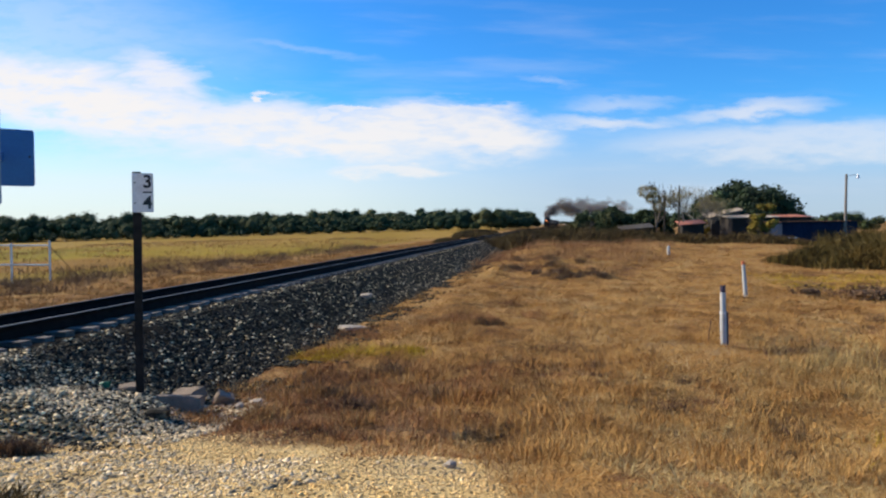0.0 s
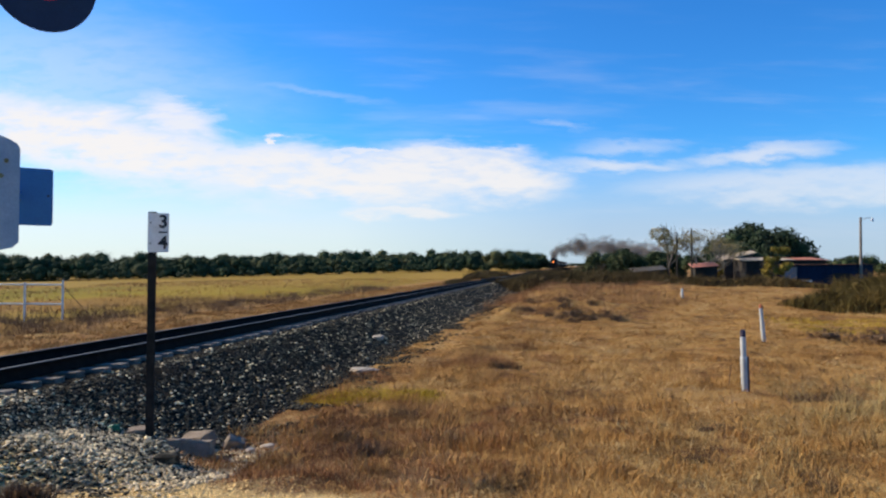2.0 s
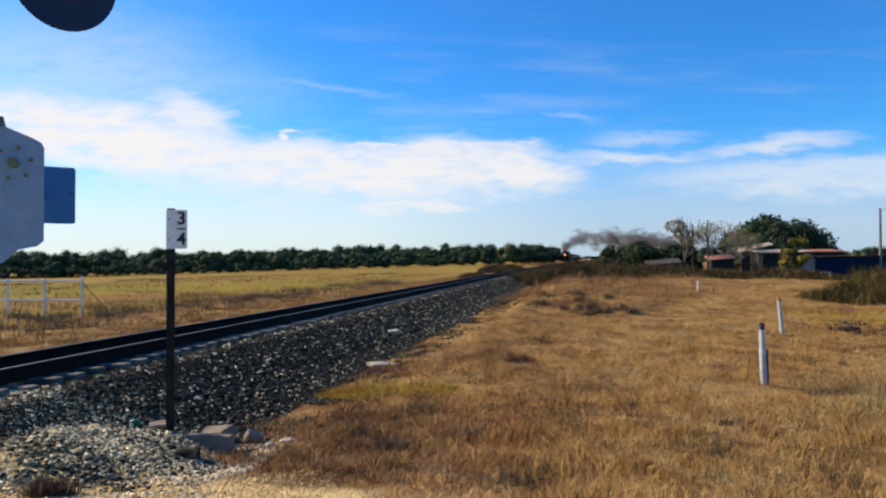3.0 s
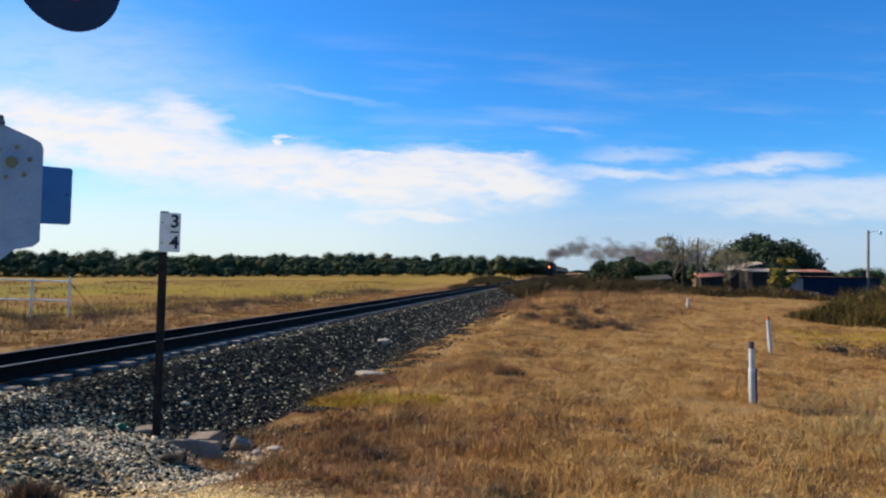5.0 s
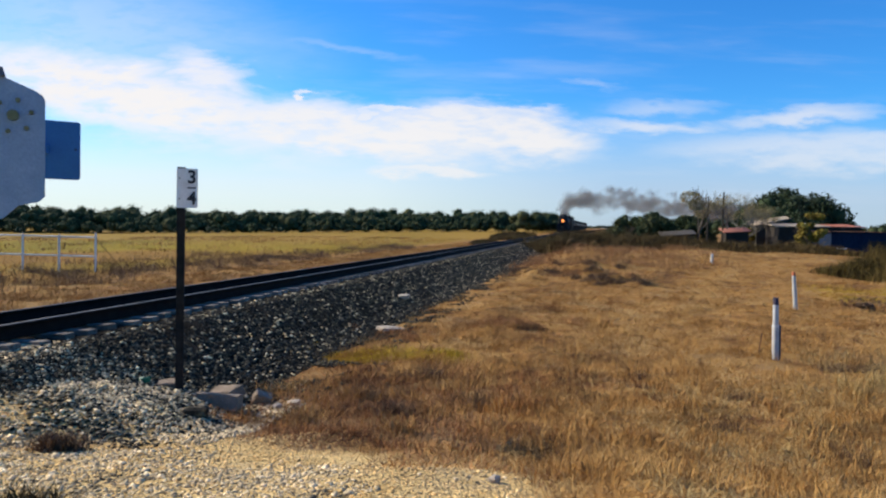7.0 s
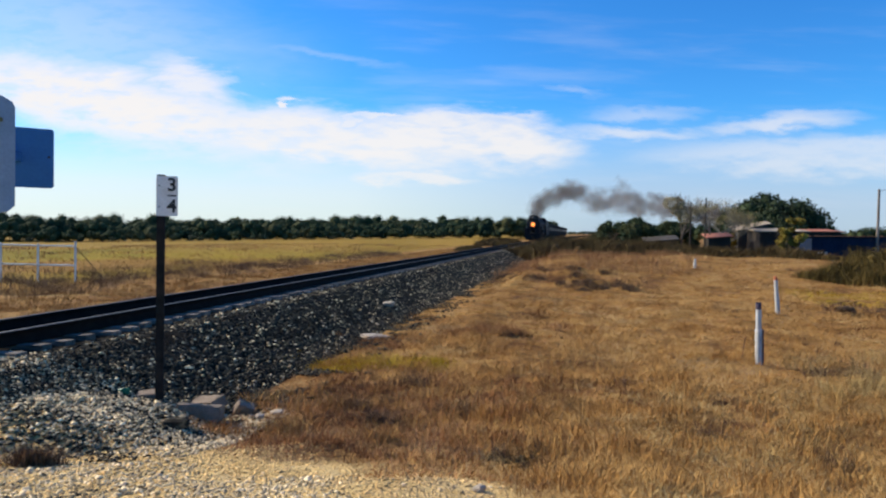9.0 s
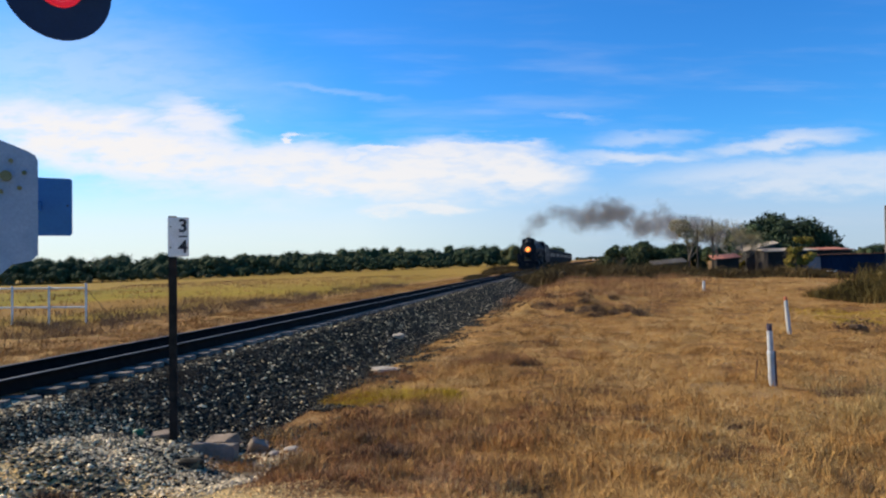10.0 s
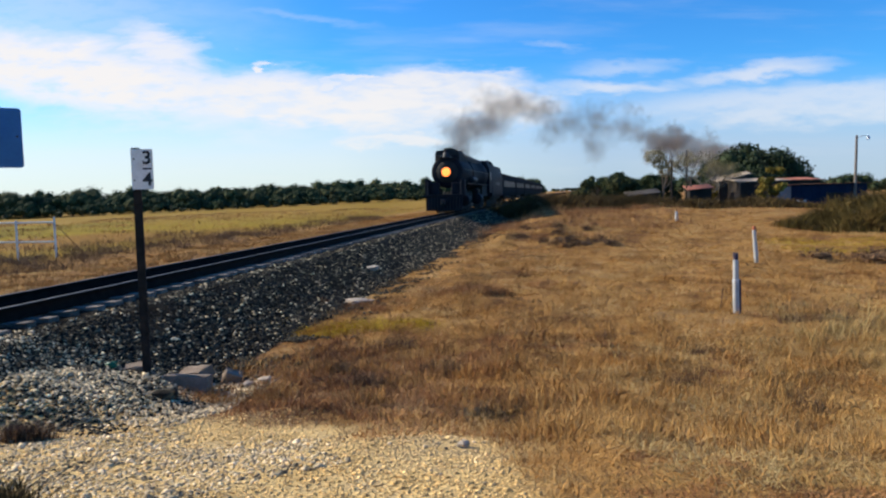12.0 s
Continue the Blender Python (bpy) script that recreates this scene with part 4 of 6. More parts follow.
def thicket(name, spots, n, key, label, width=0.035):
    """Dense upright stems in spots of (x, y, rx, ry, height), lower towards the rim."""
    w = np.array([a * b for _, _, a, b, _ in spots])
    pick = RNG.choice(len(spots), n, p=w / w.sum())
    sp = np.array(spots)[pick]
    ang, rad = RNG.uniform(0, 6.28, n), np.sqrt(RNG.random(n)) * (1 + 0.12 * RNG.normal(size=n))
    px, py = sp[:, 0] + np.cos(ang) * rad * sp[:, 2] * 1.15, sp[:, 1] + np.sin(ang) * rad * sp[:, 3] * 1.15
    lump = 0.75 + 0.4 * wave(px, py, 0.9, 0.7) + 0.25 * wave(px, py, 2.7, 2.0)
    h = sp[:, 4] * lump * RNG.uniform(0.55, 1.1, n) * np.clip(1.35 - 0.6 * rad, 0.45, 1)
    ob = blades(name, px, py, ground_z(px, py), h, width * RNG.uniform(0.5, 1.5, n), RNG.uniform(0.15, 1.0, n), M[key])
    return tagged(ob, label, "brush", kind="stuff")


thicket("brown_brush", [(2.5, 78, 9, 8, 2.0), (-3.3, 104, 3.2, 13, 1.9), (14, 68, 8, 5, 1.1), (24, 68, 7, 4, 0.7), (14, 74, 5, 2, 1.5)], 90000, "scrub", "dense dark brown leafless brush", 0.06)
thicket("green_brush", [(15.4, 45.5, 2.0, 1.6, 1.1), (17.0, 43.5, 2.4, 1.9, 1.4), (19.6, 43.0, 2.4, 2.2, 1.9), (21.5, 43, 2.6, 2.6, 2.0), (24.5, 44, 2.6, 2.2, 1.9), (23.0, 51, 3.6, 4, 1.6), (29, 56, 7, 6, 2.1)], 90000, "scrub_green", "dense olive-green brush beside the meadow", 0.045)
brush("brown_brush", [(2.5, 76, 8, 6, 1.7), (-3.3, 104, 2.6, 12, 1.6), (14, 68, 7, 4, 1.0), (24, 68, 6, 3, 0.6)], 90000, "scrub", "dense dark brown leafless brush", 0.04)
brush("green_brush", [(17.6, 44.4, 1.8, 1.4, 1.2), (20.4, 44, 2.2, 2.2, 1.6), (23.0, 51, 3.0, 4, 1.4), (28.5, 56, 5, 5, 1.8)], 60000, "scrub_green", "dense olive-green brush beside the meadow", 0.03)
thicket("verge_brush", [(-17, 150, 3, 20, 1.3), (-15.0, 95, 1.5, 5, 0.7)], 30000, "scrub", "brown brush beside the line", 0.07)
brush("dry_brush", [(10.3, 27.5, 1.3, 0.6, 0.55), (12.6, 27.0, 0.9, 0.5, 0.4)], 5000, "weed", "low grey-brown dead bush", 0.03)

# weeds along the west verge, tufts in the meadow
spots = [(RNG.uniform(-23.5, -18.4), y, RNG.uniform(0.4, 1.0)) for y in RNG.uniform(10, 75, 420)]
spots += [(RNG.uniform(-27, -18.5), y, RNG.uniform(0.5, 1.1)) for y in RNG.uniform(12, 45, 160)]
tufts("verge_weeds", spots, 40, 0.34, 0.62, 0.016, "weed", "brown dead weeds along the verge", "weeds")
spots = [(RNG.uniform(-18.6, -13.2), y, RNG.uniform(0.5, 1.0)) for y in 6 + 90 * RNG.random(1500) ** 1.3]
tufts("verge_grass", spots, 60, 0.34, 0.2, 0.018, "grass_dry", "short tan grass along the verge")
spots = [(RNG.uniform(-70, -23), y, RNG.uniform(0.4, 1.2)) for y in RNG.uniform(20, 120, 520)]
tufts("field_weeds", spots, 26, 0.9, 0.34, 0.05, "grass_brown", "low brown weeds scattered over the hay field", "weeds")
spots = [(-2.6, 39.5, 1.0), (-2.2, 39.2, 0.7), (-0.4, 34.4, 0.6), (0.3, 33.9, 0.5), (0.9, 33.8, 0.8), (1.7, 34.4, 0.5), (-2.0, 44, 0.7), (-3.6, 40, 0.7), (-1.4, 37, 0.5)]
spots = spots + [(lx - 0.2 * lr, ly - 0.4 * lr, 0.3 + lh) for lx, ly, lr, lh in LUMPS[::2]]
tufts("mound_weeds", spots, 420, 0.30, 0.36, 0.025, "weed", "dark brown weeds on a low mound", "weeds")
spots = [(RNG.uniform(-5, 9), RNG.uniform(44, 62), RNG.uniform(0.8, 1.5)) for _ in range(90)] + [(RNG.normal(-0.6, 1.8), RNG.uniform(35, 46), RNG.uniform(0.4, 0.9)) for _ in range(60)]
tufts("reddish_grass", spots, 60, 0.55, 0.55, 0.022, "grass_red", "tall reddish-brown dead grass")
TX, TY = -5.45, 6.1
spots = [(TX, TY, 1.0), (TX + 0.15, TY + 0.1, 0.8), (TX - 0.12, TY + 0.1, 0.7)]
tufts("dark_tuft", spots, 300, 0.075, 0.26, 0.012, "weed", "dark brown grass tuft on the gravel")
# Dark blades added to stand in for the signal base's shadow.
spots = [(-3.36 + 0.14 * i, 3.60 - 0.05 * i, 1.0) for i in range(-1, 2)]
tufts("dark_bush", spots, 300, 0.08, 0.24, 0.016, "scrub", "low dark weed clump beside the signal base", "weeds")
spots = []
for _ in range(1000):
    y = 7 + 45 * RNG.random() ** 1.5
    x = -0.15 * y + RNG.uniform(-0.5, 0.6) * y
    if x > -5.2 and not (x < -0.5 and y < 8.5):
        spots.append((x, y, RNG.uniform(0.5, 1.25)))
tufts("meadow_tufts", spots, 80, 0.17, 0.27, 0.009, "grass_dry", "golden dry grass tufts")
spots = [(-0.9, 8.6, 1.1), (-0.6, 8.4, 0.9), (2.2, 12.2, 0.9), (-2.3, 18.3, 1.4), (-1.8, 18.2, 1.2), (5.4, 10.2, 1.1), (4.6, 15.4, 1.3), (5.1, 15.3, 1.0), (6.6, 12.3, 1.2), (-3.4, 10.5, 1.0), (-2.8, 9.6, 1.2), (-4.1, 11.2, 0.8), (1.6, 10.3, 0.9), (7.2, 14.6, 1.2), (3.0, 9.5, 0.9), (0.6, 13.5, 0.9), (-3.0, 12.0, 1.1), (-1.9, 10.6, 0.9), (8.2, 17.5, 1.3), (9.0, 20.5, 1.3)]
spots = [(x + RNG.normal(0, 0.12), y + RNG.normal(0, 0.12), s_ * RNG.uniform(0.4, 0.9)) for x, y, s_ in spots for _ in range(4)]
tufts("brown_tufts", spots, 130, 0.15, 0.26, 0.009, "weed", "dark brown dead grass tufts")
spots = []
while len(spots) < 70:
    u, w = RNG.normal(0, 1, 2)
    if u * u + w * w < 2.2:
        spots.append((-4.3 + 1.0 * u, 13.7 + 0.55 * w + 0.15 * u, RNG.uniform(0.5, 1.1)))
tufts("yellow_tufts", spots, 130, 0.18, 0.11, 0.010, "grass_green", "low yellow-green grass beside the bed")
spots = []
for _ in range(170):
    x, y = RNG.uniform(-5.0, -0.9), RNG.uniform(7.2, 13.2)
    if x > -5.2 + 0.1 * (y - 8) and y > 8.4 - 0.25 * (x + 5):
        spots.append((x, y, RNG.uniform(0.4, 1.1)))
tufts("matted_tufts", spots, 90, 0.17, 0.17, 0.010, "grass_brown", "matted red-brown dead grass clumps")
spots = [(RNG.uniform(4.2, 10.5), RNG.uniform(8, 17), RNG.uniform(0.5, 1.2)) for _ in range(150)]
tufts("grey_weeds", spots, 80, 0.16, 0.46, 0.007, "grass_olive", "tall dead grey-olive weeds", "weeds")
spots = [(RNG.uniform(5.0, 11.5), RNG.uniform(9, 20), RNG.uniform(0.5, 1.2)) for _ in range(70)]
tufts("dark_weeds", spots, 90, 0.17, 0.40, 0.008, "weed", "tall dark brown weed stems", "weeds")
spots = [(RNG.normal(-2.4, 0.55), RNG.normal(18.5, 0.3), RNG.uniform(0.5, 1.1)) for _ in range(26)] + [(RNG.normal(-0.5, 0.5), RNG.normal(20.5, 0.25), RNG.uniform(0.4, 0.8)) for _ in range(12)]
spots += [(RNG.normal(-4.6, 0.6), RNG.normal(16.5, 0.8), RNG.uniform(0.4, 0.8)) for _ in range(16)]
tufts("red_brown_tufts", spots, 150, 0.2, 0.3, 0.010, "grass_brown", "red-brown dead grass clumps")
n = 3200
px_, py_ = RNG.uniform(-1.5, 9.5, n), 6.0 + 14 * RNG.random(n) ** 1.3
sel = meadow_edge(px_, py_) & (px_ > -0.5 + 1.0 * wave(px_, py_, 1.0, 0.4))
px_, py_ = px_[sel], py_[sel]
stalks = blades("fallen_stalks", px_, py_, ground_z(px_, py_) + 0.05, RNG.uniform(0.07, 0.16, len(px_)), RNG.uniform(0.006, 0.012, len(px_)), RNG.uniform(1.6, 3.6, len(px_)), M["straw"])
tagged(stalks, "bleached broken stalks lying on the meadow", "grass", kind="stuff")

# ---------------- posts, stones, litter ----------------
def lettering(ch, size, m, parent, material):
    cu_ = bpy.data.curves.new("figure", "FONT")
    cu_.body, cu_.size, cu_.extrude = ch, size, 0.002
    cu_.align_x, cu_.align_y = "CENTER", "CENTER"
    cu_.offset = size * 0.022
    ob = new("lettering", cu_)
    bpy.context.view_layer.update()
    me = bpy.data.meshes.new_from_object(ob.evaluated_get(bpy.context.evaluated_depsgraph_get()))
    bpy.data.objects.remove(ob)
    me.materials.clear()
    me.materials.append(material)
    o = new("figure", me)
    o.parent, o.matrix_basis = parent, m
    return o


def mile_sign():
    x, y = -6.02, 9.17
    s = thing("mile_sign", pose(x, y, -1.15, 0, 0, 24), "black steel channel post with a small white fraction plate", "sign")
    bm = B()
    h = 3.52
    slab(bm, [(-0.055, 0), (0.055, 0), (0.055, h), (-0.055, h)], Matrix(), 0.008)
    slab(bm, [(-0.055, 0), (-0.047, 0), (-0.047, h), (-0.055, h)], Matrix.Translation((0, 0.008, 0)), 0.045)
    slab(bm, [(0.047, 0), (0.055, 0), (0.055, h), (0.047, h)], Matrix.Translation((0, 0.008, 0)), 0.045)
    part("post", bm, M["post_black"], s)
    bm = B()
    c, w, z0, z1 = 0.02, 0.29, 2.93, 3.50
    pts = []
    for cx, cz, a0 in ((-0.06 + w - c, z0 + c, -90), (-0.06 + w - c, z1 - c, 0), (-0.06 + c, z1 - c, 90), (-0.06 + c, z0 + c, 180)):
        pts += [(cx + c * math.cos(radians(a0 + 30 * i)), cz + c * math.sin(radians(a0 + 30 * i))) for i in range(4)]
    slab(bm, pts, Matrix.Translation((0, -0.012, 0)), 0.006)
    p = part("plate", bm, M["plate_white"], s, "white enamelled plate with a black fraction")
    lettering("3", 0.26, Matrix.Translation((0.15, -0.0155, 3.37)) @ pose(0, 0, 0, 90), p, M["ink"])
    lettering("4", 0.26, Matrix.Translation((0.15, -0.0155, 3.065)) @ pose(0, 0, 0, 90), p, M["ink"])
    bm = B()
    box(bm, (0.15, -0.0150, 3.222), (0.12, 0.005, 0.022))
    part("bar", bm, M["ink"], p)
    for z in (3.06, 3.36):
        bm = B()
        rod(bm, (-0.02, -0.022, z), (-0.02, -0.010, z), 0.012, seg=6)
        part("bolt", bm, M["bolt"], p)


mile_sign()


def marker_pipe(x, y, h, r, top, label, tilt=0.0, collar=True):
    z = float(ground_z(np.array(x), np.array(y)))
    t = thing("marker_pipe", pose(x, y, z - 0.05, 0, tilt, 0), label, "marker post", "pipes in the meadow")
    bm = B()
    lathe(bm, [(r * 1.18, 0), (r * 1.18, h * 0.55), (r * 1.12, h * 0.56)], Matrix(), 16)
    part("sleeve", bm, M["pipe_grey"], t, smooth=True)
    bm = B()
    lathe(bm, [(r, h * 0.5), (r, h * 0.9)], Matrix(), 16)
    part("pipe", bm, M["pipe_white"], t, smooth=True)
    if collar:
        bm = B()
        lathe(bm, [(r * 1.25, h * 0.55), (r * 1.25, h * 0.58), (r * 1.1, h * 0.585)], Matrix(), 16)
        part("collar", bm, M["pipe_white"], t)
    bm = B()
    lathe(bm, [(r * 0.9, h * 0.86), (r * 0.98, h * 0.9), (r * 0.98, h * 0.97), (r * 0.6, h)], Matrix(), 14)
    part("cap", bm, M[top], t, smooth=True)
    return t


p1 = marker_pipe(3.67, 15.95, 1.36, 0.058, "pipe_dark", "white and grey vent pipe with a dark cap", -1.5)
bm = B()
box(bm, (-0.03, 0, 1.33), (0.05, 0.05, 0.1), pose(0, 0, 0, 0, 12, 0), 0.01)
rod(bm, (0.045, 0.05, 1.24), (0.045, 0.05, 1.37), 0.02, seg=8)
part("cap_fitting", bm, M["pipe_dark"], p1)
bm = B()
box(bm, (0.085, 0.02, 0.42), (0.05, 0.05, 0.75), None, 0.01)
part("cable_duct", bm, M["pipe_dark"], p1)
marker_pipe(6.68, 25.97, 1.35, 0.062, "pipe_orange", "white marker pipe with a weathered orange top", -5, False)
marker_pipe(7.7, 50.2, 0.7, 0.085, "pipe_white", "short white marker post in the meadow", 0, False)
t = thing("iron_stake", pose(3.45, 16.5, -1.1, 0, 7, 0), "thin rusty iron stake in the grass", "stake")
bm = B()
rod(bm, (0, 0, 0), (0, 0, 0.52), 0.012, 0.012, 6)
part("rod", bm, M["rust"], t)


def rock(name, x, y, size, key, label, cat, seed, rz=0, sink=0.3, z=None):
    rng = random.Random(seed)
    bm = B()
    bmesh.ops.create_icosphere(bm, subdivisions=2, radius=0.5)
    for v in bm.verts:
        q = v.co.normalized()
        k_ = max(abs(q.x), abs(q.y), abs(q.z)) ** 0.93
        v.co = Vector((q.x * size[0], q.y * size[1], q.z * size[2])) * 0.5 / k_ * rng.uniform(0.9, 1.08)
    ob = part(name, bm, M[key])
    if z is None:
        z = float(max(ground_z(np.array(x), np.array(y)), bed_z(np.array(x), np.array(y))))
    ob.matrix_basis = pose(x, y, z + size[2] * (0.5 - sink), rng.uniform(-6, 6), rng.uniform(-6, 6), rz)
    return tagged(ob, label, cat)


def broken_block(x, y, size, rot, label, seed):
    """A chipped, slightly skewed concrete block."""
    rng = random.Random(seed)
    bm = B()
    box(bm, (0, 0, 0), size, None, 0.018)
    bmesh.ops.subdivide_edges(bm, edges=[e for e in bm.edges if e.calc_length() > 0.1], cuts=2)
    for v in bm.verts:
        v.co += Vector((rng.uniform(-1, 1), rng.uniform(-1, 1), rng.uniform(-1, 1))) * 0.011
    ob = part("concrete_block", bm, M["concrete"])
    z = float(max(ground_z(np.array(x), np.array(y)), bed_z(np.array(x), np.array(y))))
    ob.matrix_basis = pose(x, y, z + size[2] * 0.36, *rot)
    return tagged(ob, label, "concrete")


broken_block(-5.36, 9.15, (0.62, 0.28, 0.22), (-10, 3, 12), "broken grey-tan concrete block at the post's foot", 1)
broken_block(-5.6, 9.75, (0.5, 0.3, 0.18), (14, -9, -14), "smaller tilted concrete lump behind the block", 2)
broken_block(-6.3, 9.25, (0.42, 0.26, 0.09), (5, -6, 20), "flat pale concrete piece beside the post", 3)
broken_block(-5.0, 9.75, (0.26, 0.18, 0.2), (20, 25, 40), "small broken concrete corner in the grass", 4)
rock("dark_stone", -5.2, 8.3, (0.3, 0.2, 0.16), "ballast", "dark loose stone on the gravel", "stone", 4, 20, 0.2)
rock("white_stone", -5.25, 17.3, (0.75, 0.5, 0.14), "stone_white", "long pale stone at the foot of the bed", "stone", 6, 60, 0.15)
rock("white_stone", -6.3, 22.3, (0.4, 0.25, 0.16), "stone_white", "small pale stone on the ballast", "stone", 8, 0, 0.1)
rock("white_stone", -4.45, 9.7, (0.2, 0.12, 0.09), "stone_white", "pale stone in the brown grass", "stone", 9, 20, 0.1)
rock("white_stone", -4.6, 9.45, (0.14, 0.1, 0.08), "stone_white", "pale stone in the brown grass", "stone", 10, 70, 0.1)
rock("white_stone", -1.0, 6.6, (0.13, 0.09, 0.07), "stone_white", "pale stone in the gravel", "stone", 12, 70, 0.1)
rock("glass_shard", -6.5, 9.05, (0.16, 0.1, 0.1), "glass_green", "green bottle glass among the stones", "litter", 11, 10, 0.1)

# ---------------- white pipe fence in the field ----------------
fence = thing("pipe_fence", pose(-22.4, 27.6, LOW_WEST, 0, 0, 8), "white pipe fence with a wire brace in the field", "fence")
for i in range(5):
    bm = B()
    rod(bm, (-1.75 * i, 0, -0.1), (-1.75 * i, 0, 1.72 + (0.12 if i == 0 else 0)), 0.045, seg=8)
    part("post", bm, M["fence_white"], fence)
for z in (0.75, 1.62):
    bm = B()
    rod(bm, (0, 0, z), (-7.2, 0, z), 0.036, seg=8)
    part("rail", bm, M["fence_white"], fence)
bm = B()
rod(bm, (0, 0, 1.6), (1.35, 0.2, 0.0), 0.014, seg=5)
part("brace_wire", bm, M["rust"], fence)


# ---------------- sheds and pole ----------------
def shed(x, y, w, d, h0, h1, rz, wall, roof, label, over=0.25, door=False, bays=(), pitch=0.0):
    z = float(ground_z(np.array(x), np.array(y)))
    s = thing("shed", pose(x, y, z, 0, 0, rz), label, "shed", "farm sheds")

    def rise(bm):
        for v in bm.verts:
            if v.co.z > 1.0:
                v.co.z += pitch * (v.co.y + d / 2)
        return bm

    bm = B()
    slab(bm, [(-w / 2, 0), (w / 2, 0), (w / 2, h1), (-w / 2, h0)], Matrix.Translation((0, -d / 2, 0)), 0.12)
    part("front_wall", rise(bm), M[wall], s)
    bm = B()
    slab(bm, [(-w / 2, 0), (w / 2, 0), (w / 2, h1), (-w / 2, h0)], Matrix.Translation((0, d / 2 - 0.12, 0)), 0.12)
    part("back_wall", rise(bm), M[wall], s)
    for sx, hh in ((-1, h0), (1, h1)):
        bm = B()
        box(bm, (sx * (w / 2 - 0.06), 0, hh / 2), (0.12, d - 0.25, hh))
        part("side_wall", rise(bm), M[wall], s)
    n_ = max(3, int(w / 0.9))
    sl = (h1 - h0) / w
    for i in range(n_):
        a0, a1 = -w / 2 - over + (w + 2 * over) * i / n_, -w / 2 - over + (w + 2 * over) * (i + 1) / n_ - 0.02
        bm = B()
        q = lambda a: h0 + sl * (a + w / 2)
        slab(bm, [(a0, q(a0) + 0.01), (a1, q(a1) + 0.01), (a1, q(a1) + 0.07), (a0 + 0.04, q(a0) + 0.10), (a0, q(a0) + 0.07)], Matrix.Translation((0, -d / 2 - over, 0)), d + 2 * over)
        part("roof_sheet", rise(bm), M[roof], s)
    for bx, bw, bh, key in bays:
        bm = B()
        box(bm, (bx, -d / 2 - 0.03, bh / 2), (bw, 0.05, bh))
        part("door", bm, M[key], s)
    return s


shed(25.3, 76.5, 7.2, 6.0, 2.75, 2.85, 6, "shed_blue", "roof_dark", "low blue-painted metal shed with a rusty roof edge", bays=((-2.6, 0.9, 1.3, "plate_white"), (0.6, 1.6, 2.0, "shed_dark")))
# The black panel paints the shaded opening onto the solid front wall.
shed(20.6, 80.0, 4.6, 5.0, 3.2, 3.3, 2, "shed_dark", "roof_pale", "dark open-fronted shed with a pale tin roof", bays=((-0.4, 2.4, 2.3, "loco_soot"),), pitch=0.06)
shed(25.2, 83.5, 4.2, 5.0, 3.35, 3.4, 2, "shed_dark", "roof_rust", "dark shed with a red rusted tin roof", pitch=0.06)
shed(19.2, 86.0, 3.2, 4.0, 3.4, 4.2, 0, "shed_grey", "roof_pale", "small grey lean-to with a sloping tin roof", pitch=0.12)
shed(14.4, 79.0, 2.2, 3.0, 2.4, 2.6, 0, "shed_dark", "roof_rust", "small dark shed with a reddish tin roof", pitch=0.12)
shed(8.7, 80.5, 3.2, 3.0, 1.9, 2.2, 0, "shed_dark", "shed_grey", "low grey shed half sunk in the brush", pitch=0.12)


def pole(x, y, h, lamp, label, r=0.15, wood="pole_wood"):
    z = float(ground_z(np.array(x), np.array(y)))
    t = thing("utility_pole", pose(x, y, z), label, "pole", "poles")
    bm = B()
    rod(bm, (0, 0, -0.2), (0, 0, h), r, 0.7 * r, 10)
    part("shaft", bm, M[wood], t)
    if lamp:
        bm = B()
        rod(bm, (0, 0, h - 0.25), (0.55, 0, h - 0.05), 0.025, seg=6)
        rod(bm, (0.55, 0, h - 0.05), (1.0, 0, h - 0.05), 0.025, seg=6)
        part("arm", bm, M["lamp_metal"], t)
        bm = B()
        lathe(bm, [(0.16, -0.34), (0.15, -0.2), (0.09, -0.1), (0.06, 0.02)], Matrix.Translation((1.05, 0, h - 0.05)), 12)
        part("lamp_head", bm, M["lamp_metal"], t, smooth=True)
    return t


pole(28.0, 73.6, 7.55, True, "weathered wooden pole with a yard lamp")
pole(11.5, 78.0, 6.2, False, "thin dark wooden pole", 0.09, "wood_dark")
pole(13.1, 78.5, 6.7, False, "thin dark wooden pole", 0.09, "wood_dark")


# ---------------- crossing signal ----------------
def rounded(x0, x1, z0, z1, c):
    pts = []
    for cx, cz, a0 in ((x1 - c, z0 + c, -90), (x1 - c, z1 - c, 0), (x0 + c, z1 - c, 90), (x0 + c, z0 + c, 180)):
        pts += [(cx + c * math.cos(radians(a0 + 30 * i)), cz + c * math.sin(radians(a0 + 30 * i))) for i in range(4)]
    return pts


